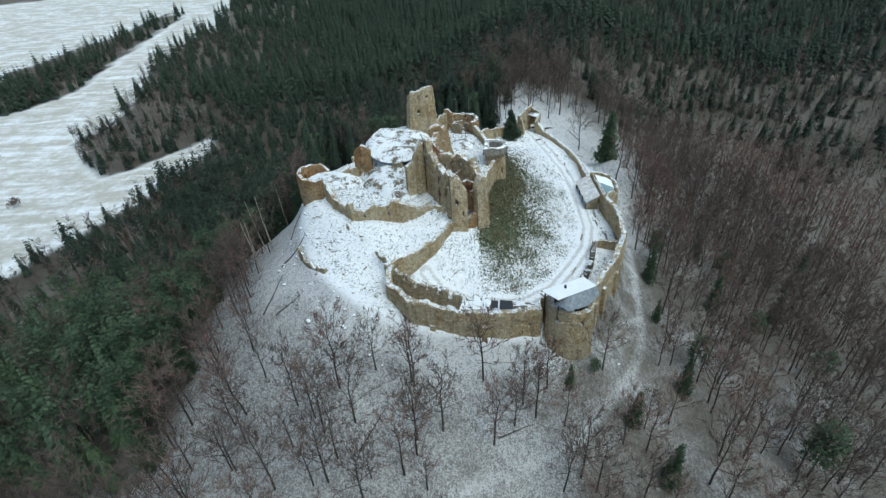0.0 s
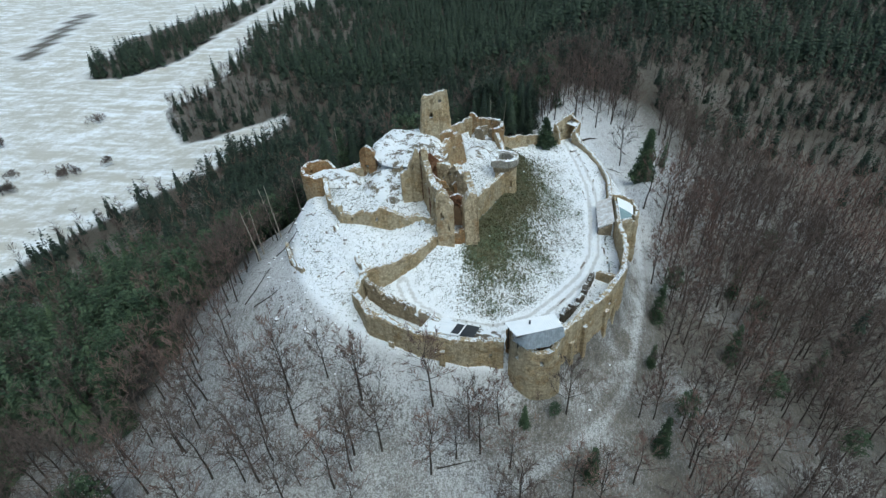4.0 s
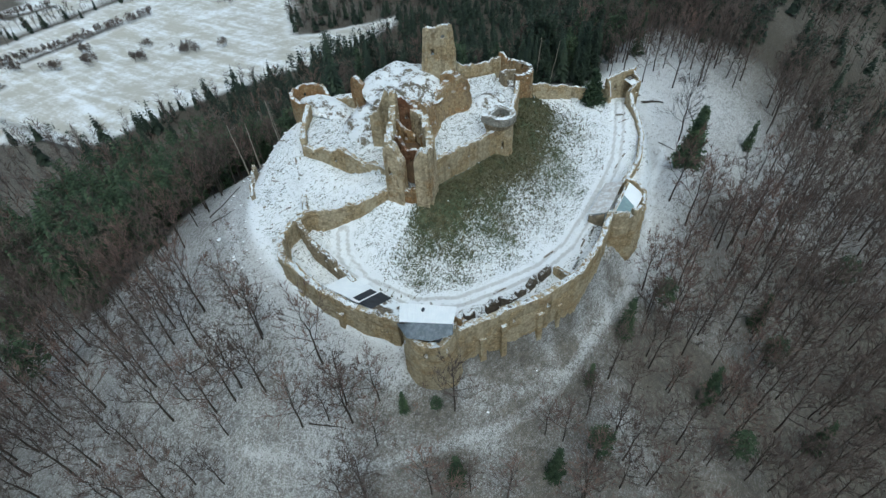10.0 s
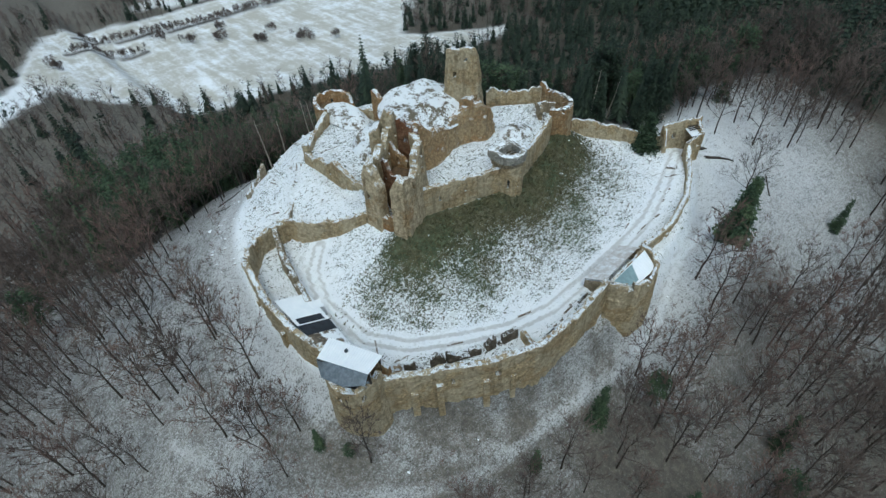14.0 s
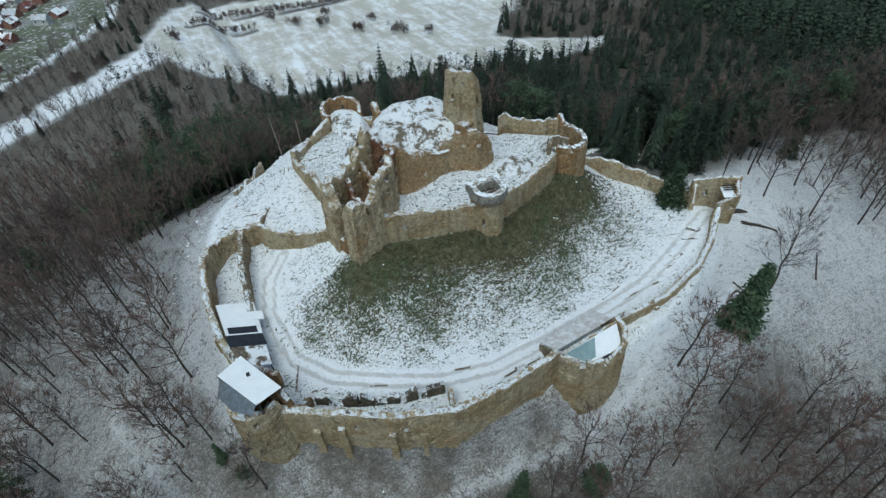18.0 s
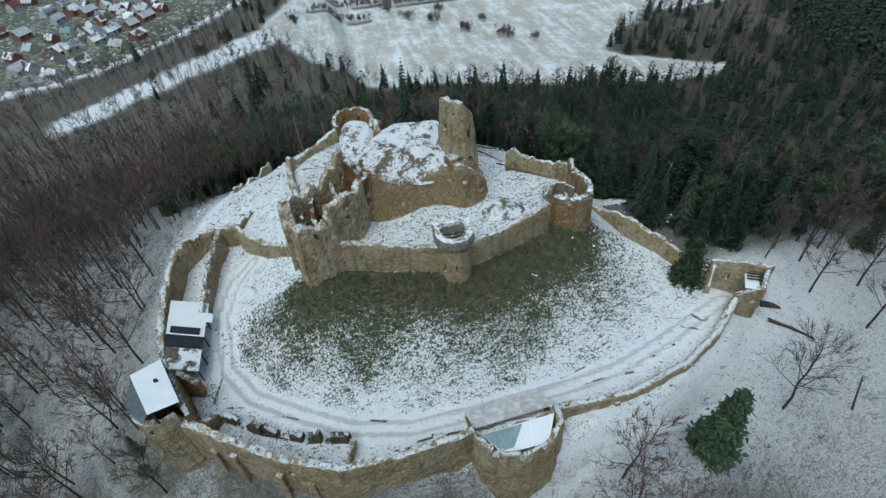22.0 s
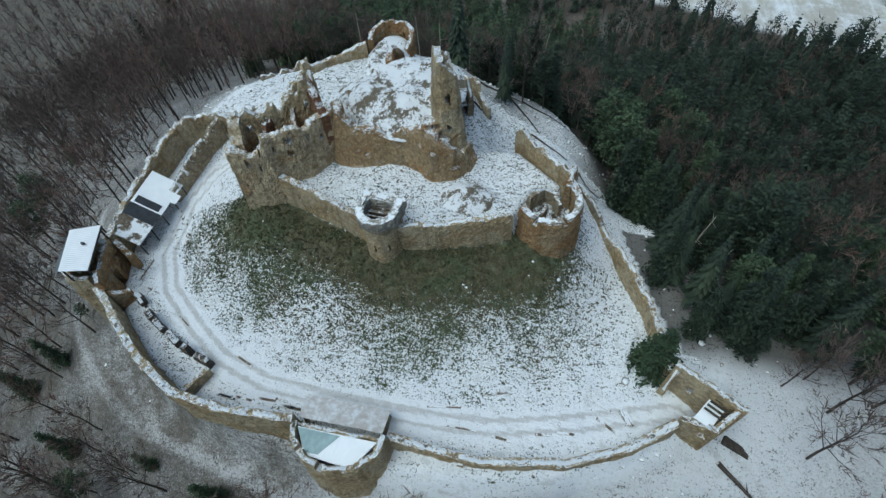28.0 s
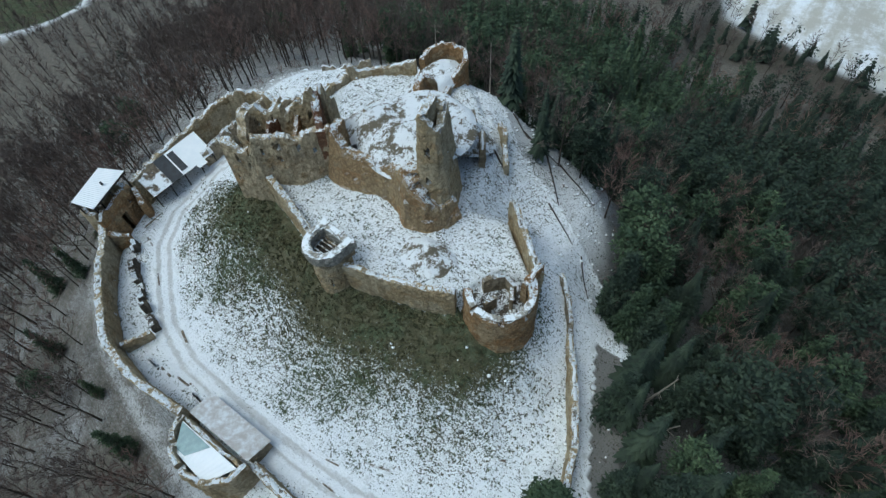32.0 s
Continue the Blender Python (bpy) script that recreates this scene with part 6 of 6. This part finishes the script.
def fallen_log(x, y, yaw, length, r, label="dark fallen trunk lying in the snow"):
    t = Tris()
    n = 5
    pts = []
    for i in range(n + 1):
        d = length * (i / n - 0.5)
        px, py = x + math.cos(radians(yaw)) * d, y + math.sin(radians(yaw)) * d
        pts.append(np.array([px, py, g(px, py) + r * 0.7 + RNG.normal(0, 0.04)]))
    for i in range(n):
        rod(t, pts[i], pts[i + 1], r * (1 - 0.12 * i), r * (1 - 0.12 * (i + 1)), 6)
    for _ in range(5):
        a = pts[RNG.randint(1, n + 1)]
        rod(t, a, a + np.array([RNG.normal(0, 0.7), RNG.normal(0, 0.7), RNG.uniform(0.2, 0.9)]), r * 0.35, 0.02)
    return tagged(new("fallen_log", mesh_of("fallen_log", *t.arrays(), BARK)), label, "log", group="fallen logs")


for x, y, yaw, ln, r in ((-21, 136, 70, 9, 0.28), (-26, 146, 40, 12, 0.22), (-31, 141, 75, 10, 0.2), (-18, 152, 55, 9, 0.18), (-34, 133, 60, 11, 0.22), (35.5, 184, 52, 8, 0.38), (-36, 100, 30, 7, 0.18), (-39, 90, 70, 9, 0.16), (-34, 85, 20, 6, 0.15), (44, 170, 20, 5, 0.16), (-12, 160, 35, 8, 0.16), (-28, 150, 65, 10, 0.18), (-38, 110, 85, 8, 0.16), (47, 190, 130, 6, 0.2), (12, 62, 20, 7, 0.15), (-14, 60, 60, 8, 0.15)):
    fallen_log(x, y, yaw, ln, r)


def plank(x, y, yaw, length, w, label):
    bm = bmesh.new()
    box_into(bm, (length, w, 0.12), pose(x, y, g(x, y) + 0.08, 0, 0, yaw))
    tagged(link("plank", bm, WOOD, None), label, "plank", group="planks in the court")


for x, y, yaw, ln in ((34.5, 158, 100, 3.2), (33.8, 160.5, 95, 2.4), (36.2, 152, 85, 3.0), (31.8, 166, 60, 3.6), (33.0, 110.5, 70, 3.0), (38.6, 113.0, 88, 2.6), (38.0, 116.5, 92, 3.0), (37.6, 118.8, 85, 2.0)):
    plank(x, y, yaw, ln, 0.35, "weathered plank lying in the snow")


def stack(x, y, yaw, label):
    """A small pile of stacked boards."""
    root = thing("board_stack", label, "board stack", (x, y, g(x, y)), "board stacks")
    for i in range(3):
        for k in range(3):
            bm = bmesh.new()
            box_into(bm, (2.2, 0.3, 0.14), pose(0, (k - 1) * 0.36, 0.1 + i * 0.18, 0, 0, yaw + RNG.uniform(-4, 4)))
            part("board", bm, WOOD, root)


stack(38.9, 110.2, 85, "small snowy stack of boards by the wall")
stack(38.4, 120.8, 90, "snowy stack of boards beside the bastion shed")
stack(30.2, 168.4, 30, "dark jumble of boards near the gatehouse")

# ---- the village in the valley ----
ROOFS = [plain("red_tile_roof", (0.22, 0.085, 0.07), (0.15, 0.07, 0.06), 0.4, snow=0.45), plain("brown_tile_roof", (0.15, 0.11, 0.095), (0.10, 0.075, 0.065), 0.4, snow=0.5), plain("grey_sheet_roof", (0.30, 0.31, 0.33), (0.2, 0.2, 0.22), 0.4, snow=0.45), plain("snowy_roof", (0.62, 0.64, 0.67), (0.45, 0.46, 0.48), 0.4), plain("turquoise_roof", (0.25, 0.42, 0.46), (0.18, 0.33, 0.37), 0.4)]
RENDERS = [plain("cream_render", (0.58, 0.52, 0.42), (0.45, 0.40, 0.33), 0.5), plain("white_render", (0.66, 0.65, 0.62), (0.52, 0.51, 0.49), 0.5), plain("brick_red_render", (0.32, 0.17, 0.13), (0.24, 0.13, 0.10), 0.5)]
PANE = plain("dark_window", (0.05, 0.055, 0.065), (0.03, 0.03, 0.04), 1.0, 0.2, 0.5)


def house(x, y, yaw, w, d, h, roof, wall, label):
    """A small gabled house: walls, two roof slopes, chimney and windows."""
    root = thing("house", label, "house", (x, y, g(x, y)), "houses of the village")
    root.rotation_euler = (0, 0, radians(yaw))
    bm = bmesh.new()
    rise = d * 0.42
    pts = [(-w / 2, -d / 2), (w / 2, -d / 2), (w / 2, d / 2), (-w / 2, d / 2)]
    lo, hi = [bm.verts.new((a, b, -1.5)) for a, b in pts], [bm.verts.new((a, b, h)) for a, b in pts]
    e0, e1 = bm.verts.new((-w / 2, 0, h + rise)), bm.verts.new((w / 2, 0, h + rise))
    bm.faces.new((lo[0], lo[1], hi[1], hi[0]))
    bm.faces.new((lo[2], lo[3], hi[3], hi[2]))
    bm.faces.new((lo[1], lo[2], hi[2], e1, hi[1]))
    bm.faces.new((lo[3], lo[0], hi[0], e0, hi[3]))
    part("wall", bm, RENDERS[wall], root)
    ov = 0.5
    for s in (-1, 1):
        part("roof_slope", sheet_mesh([(-w / 2 - ov, s * (d / 2 + ov), h - ov * 0.84), (w / 2 + ov, s * (d / 2 + ov), h - ov * 0.84), (w / 2 + ov, 0, h + rise + 0.1), (-w / 2 - ov, 0, h + rise + 0.1)], 0.15), ROOFS[roof], root)
    bm = bmesh.new()
    box_into(bm, (0.7, 0.7, 1.8), Matrix.Translation((w * 0.22, d * 0.1, h + rise)))
    part("chimney", bm, RENDERS[2], root)
    for s in (-1, 1):
        for k in (-0.28, 0.28):
            bm = bmesh.new()
            box_into(bm, (1.3, 0.1, 1.4), Matrix.Translation((k * w, s * (d / 2 + 0.02), h * 0.55)))
            part("window", bm, PANE, root)


WORDS = ["red-tiled", "brown-roofed", "grey sheet-roofed", "snow-roofed", "turquoise-roofed"]
STREETS = [((-300, -105), (-440, -20)), ((-330, -150), (-500, -60)), ((-300, -70), (-380, -10)), ((-380, -190), (-560, -110)), ((-360, -60), (-470, 20)), ((-420, -60), (-540, 20))]
made = 0
for (ax, ay), (bx2, by2) in STREETS:
    ln = math.hypot(bx2 - ax, by2 - ay)
    yaw = math.degrees(math.atan2(by2 - ay, bx2 - ax))
    for i in range(int(ln / 17)):
        for s in (-1, 1):
            if RNG.rand() < 0.22:
                continue
            f = (i + 0.5 + RNG.uniform(-0.15, 0.15)) * 17 / ln
            off = s * RNG.uniform(11, 15)
            x, y = ax + (bx2 - ax) * f - math.sin(radians(yaw)) * off, ay + (by2 - ay) * f + math.cos(radians(yaw)) * off
            r = int(RNG.choice([0, 1, 2, 3], p=[0.17, 0.3, 0.28, 0.25]))
            if made == 9:
                r = 4
            house(x, y, yaw + RNG.choice([0, 90]) + RNG.uniform(-6, 6), RNG.uniform(8, 13), RNG.uniform(6.5, 8.5), RNG.uniform(3, 4.6), r, RNG.randint(3), WORDS[r] + " house with rendered walls in the valley village")
            made += 1

# bushes on the snowy field, and hedges
SHRUB = [bare_tree(5, 10, 4, 4, 0.10, 3) for _ in range(2)]
sx, sy = [], []
for cx0, cy0, r0, n0 in ((-302, 224, 7, 26), (-278, 246, 8, 30), (-334, 205, 7, 24), (-345, 188, 6, 18), (-352, 215, 5, 14), (-318, 240, 4, 10), (-262, 262, 4, 8), (-372, 176, 6, 16), (-330, 330, 6, 16), (-420, 300, 7, 16), (-300, 36, 8, 26), (-318, 50, 6, 18), (-262, 12, 5, 12), (-345, 100, 7, 24)):
    sx += list(cx0 + RNG.normal(0, r0 * 0.6, n0))
    sy += list(cy0 + RNG.normal(0, r0 * 0.35, n0))
woods("field_shrubs", "clumps of bare shrubs on the snowy field", "shrubs", SHRUB, TWIGS, BARK, np.array(sx), np.array(sy), 0.7, 1.3)
for hedge in HEDGES:
    hx, hy = [], []
    for (ax, ay), (bx2, by2) in zip(hedge, hedge[1:]):
        n0 = int(math.hypot(bx2 - ax, by2 - ay) / 0.75)
        for i in range(n0):
            hx.append(ax + (bx2 - ax) * i / n0 + RNG.normal(0, 2.3))
            hy.append(ay + (by2 - ay) * i / n0 + RNG.normal(0, 2.3))
    woods("field_hedge", "long dark leafless hedge between snowy fields", "hedge", SHRUB, TWIGS, BARK, np.array(hx), np.array(hy), 0.7, 1.3)
# a row of spruces along the field's edge
ex2, ey2 = [], []
edge = [(-162, 262), (-186, 216), (-202, 182), (-222, 142)]
for (ax, ay), (bx2, by2) in zip(edge, edge[1:]):
    n0 = int(math.hypot(bx2 - ax, by2 - ay) / 4.2)
    for i in range(n0):
        if RNG.rand() < 0.6:
            ex2.append(ax + (bx2 - ax) * i / n0 + RNG.normal(0, 2.5))
            ey2.append(ay + (by2 - ay) * i / n0 + RNG.normal(0, 2.5))
woods("spruce_row", "row of dark pointed spruces along the field's edge", "trees", MID_SPRUCE, SPRUCE_SHADED, BARK, np.array(ex2), np.array(ey2), 0.4, 0.75)


def snag(x, y, height, yaw, lean):
    """A pale dead trunk, leaning, with a few broken branch stubs."""
    t = Tris()
    base = np.array([x, y, g(x, y) - 0.3])
    d = np.array([math.cos(radians(yaw)) * lean, math.sin(radians(yaw)) * lean, 1.0])
    for i in range(4):
        rod(t, base + d * height * i / 4 + RNG.normal(0, 0.05, 3), base + d * height * (i + 1) / 4, 0.24 - 0.045 * i, 0.2 - 0.045 * i, 6)
    for _ in range(6):
        a = base + d * height * RNG.uniform(0.45, 0.95)
        rod(t, a, a + np.array([RNG.normal(0, 0.8), RNG.normal(0, 0.8), RNG.uniform(0.1, 0.7)]), 0.05, 0.015)
    tagged(new("dead_tree", mesh_of("dead_tree", *t.arrays(), PALE_WOOD)), "bare pale dead trunk standing at the wood's edge", "tree", group="dead trees")


PALE_WOOD = plain("bleached_wood", (0.42, 0.38, 0.32), (0.26, 0.23, 0.19), 1.5)
for x, y, h, yaw, ln in ((-47, 104, 15, 200, 0.08), (-50, 110, 14, 160, 0.05), (-49, 118, 17, 220, 0.04), (-53, 122, 16, 190, 0.10), (-48, 130, 15, 150, 0.07), (-40, 146, 19, 120, 0.16), (-30, 162, 14, 100, 0.10), (2, 176, 13, 80, 0.12), (6, 178, 12, 60, 0.18)):
    snag(x, y, h, yaw, ln)

# a blank white notice on two posts before the long north wall
nt_ = thing("notice_board", "blank white notice panel on two short posts", "notice board", (16.6, 169.6, g(16.6, 169.6)))
nt_.rotation_euler = (0, 0, radians(20))
bm = bmesh.new()
box_into(bm, (1.9, 0.06, 0.7), Matrix.Translation((0, 0, 1.2)))
part("panel", bm, plain("white_panel", (0.75, 0.75, 0.74), (0.62, 0.62, 0.6), 1.0), nt_)
for k in (-0.7, 0.7):
    bm = bmesh.new()
    beam_into(bm, (k, 0.06, -0.3), (k, 0.06, 1.5), 0.09, 0.09)
    part("post", bm, WOOD, nt_)

# clods, beams and rubble strewn on the slopes and in the yard
stones("slope_rubble", "dark clods and rubble on the snowy slope", spots_in(420, lambda x, y: (x < -8 and y < 106 and float(out_of(OUTER, x, y, 2.5)) < 6) or (x > 8 and y > 150 and float(out_of(OUTER, x, y, 2.5)) < -3 and RNG.rand() < 0.5) or (x < -14 and y > 124 and float(out_of(OUTER, x, y, 2.5)) < 3)), 0.12, 0.42)
for x, y, yaw, ln in ((24, 88, 75, 2.8), (28.5, 97, 60, 3.2), (14, 89.5, 20, 2.2), (33.5, 143, 100, 5.0), (30, 150, 110, 4.0), (24, 160, 130, 4.0), (20, 163, 120, 3.0), (-30, 105, 40, 3.0), (-24, 95, 20, 3.4), (-18, 90, 65, 2.6), (-27, 110, 100, 4.0), (-20, 108, 80, 3.6), (2, 140, 50, 3.0), (36, 146, 92, 4.5), (29, 165, 70, 4.0)):
    plank(x, y, yaw, ln, RNG.uniform(0.2, 0.4), "dark weathered timber half buried in snow")

# a low dark timber ramp at the gate's outer side
bm = bmesh.new()
beam_into(bm, (29.9, 181.4, -2.1), (31.2, 184.8, -3.0), 1.3, 0.9)
bmesh.ops.bevel(bm, geom=bm.edges[:], offset=0.08, segments=1, affect="EDGES")
tagged(link("gate_ramp", bm, DARK_WOOD, None), "low dark timber ramp outside the gatehouse", "ramp")
# brushwood on the slopes below the walls and north of the gate
BUSH = [bare_tree(2.6, 9, 3, 4, 0.035, 3) for _ in range(2)]
kx, ky = scatter(-30, 64, 58, 206, 3.1)
p_ = out_of(OUTER, kx, ky, 2.5)
ks = (p_ > 3) & (p_ < 16) & ~((kx > 20) & (kx < 56) & (ky > 138) & (ky < 194)) & (RNG.rand(len(kx)) < 0.35) & (along(kx, ky, OUTER_TRACK) > 1.6)
ks |= (kx > 48) & (kx < 64) & (ky > 120) & (ky < 180) & (RNG.rand(len(kx)) < 0.22)
ks |= (kx > 12) & (kx < 40) & (ky > 187 + 0.5 * np.maximum(kx - 18, 0)) & (RNG.rand(len(kx)) < 0.5)
woods("brushwood", "low bare brown brushwood on the snowy slope", "brushwood", BUSH, TWIGS_RED, BARK, kx[ks], ky[ks], 0.5, 1.2)
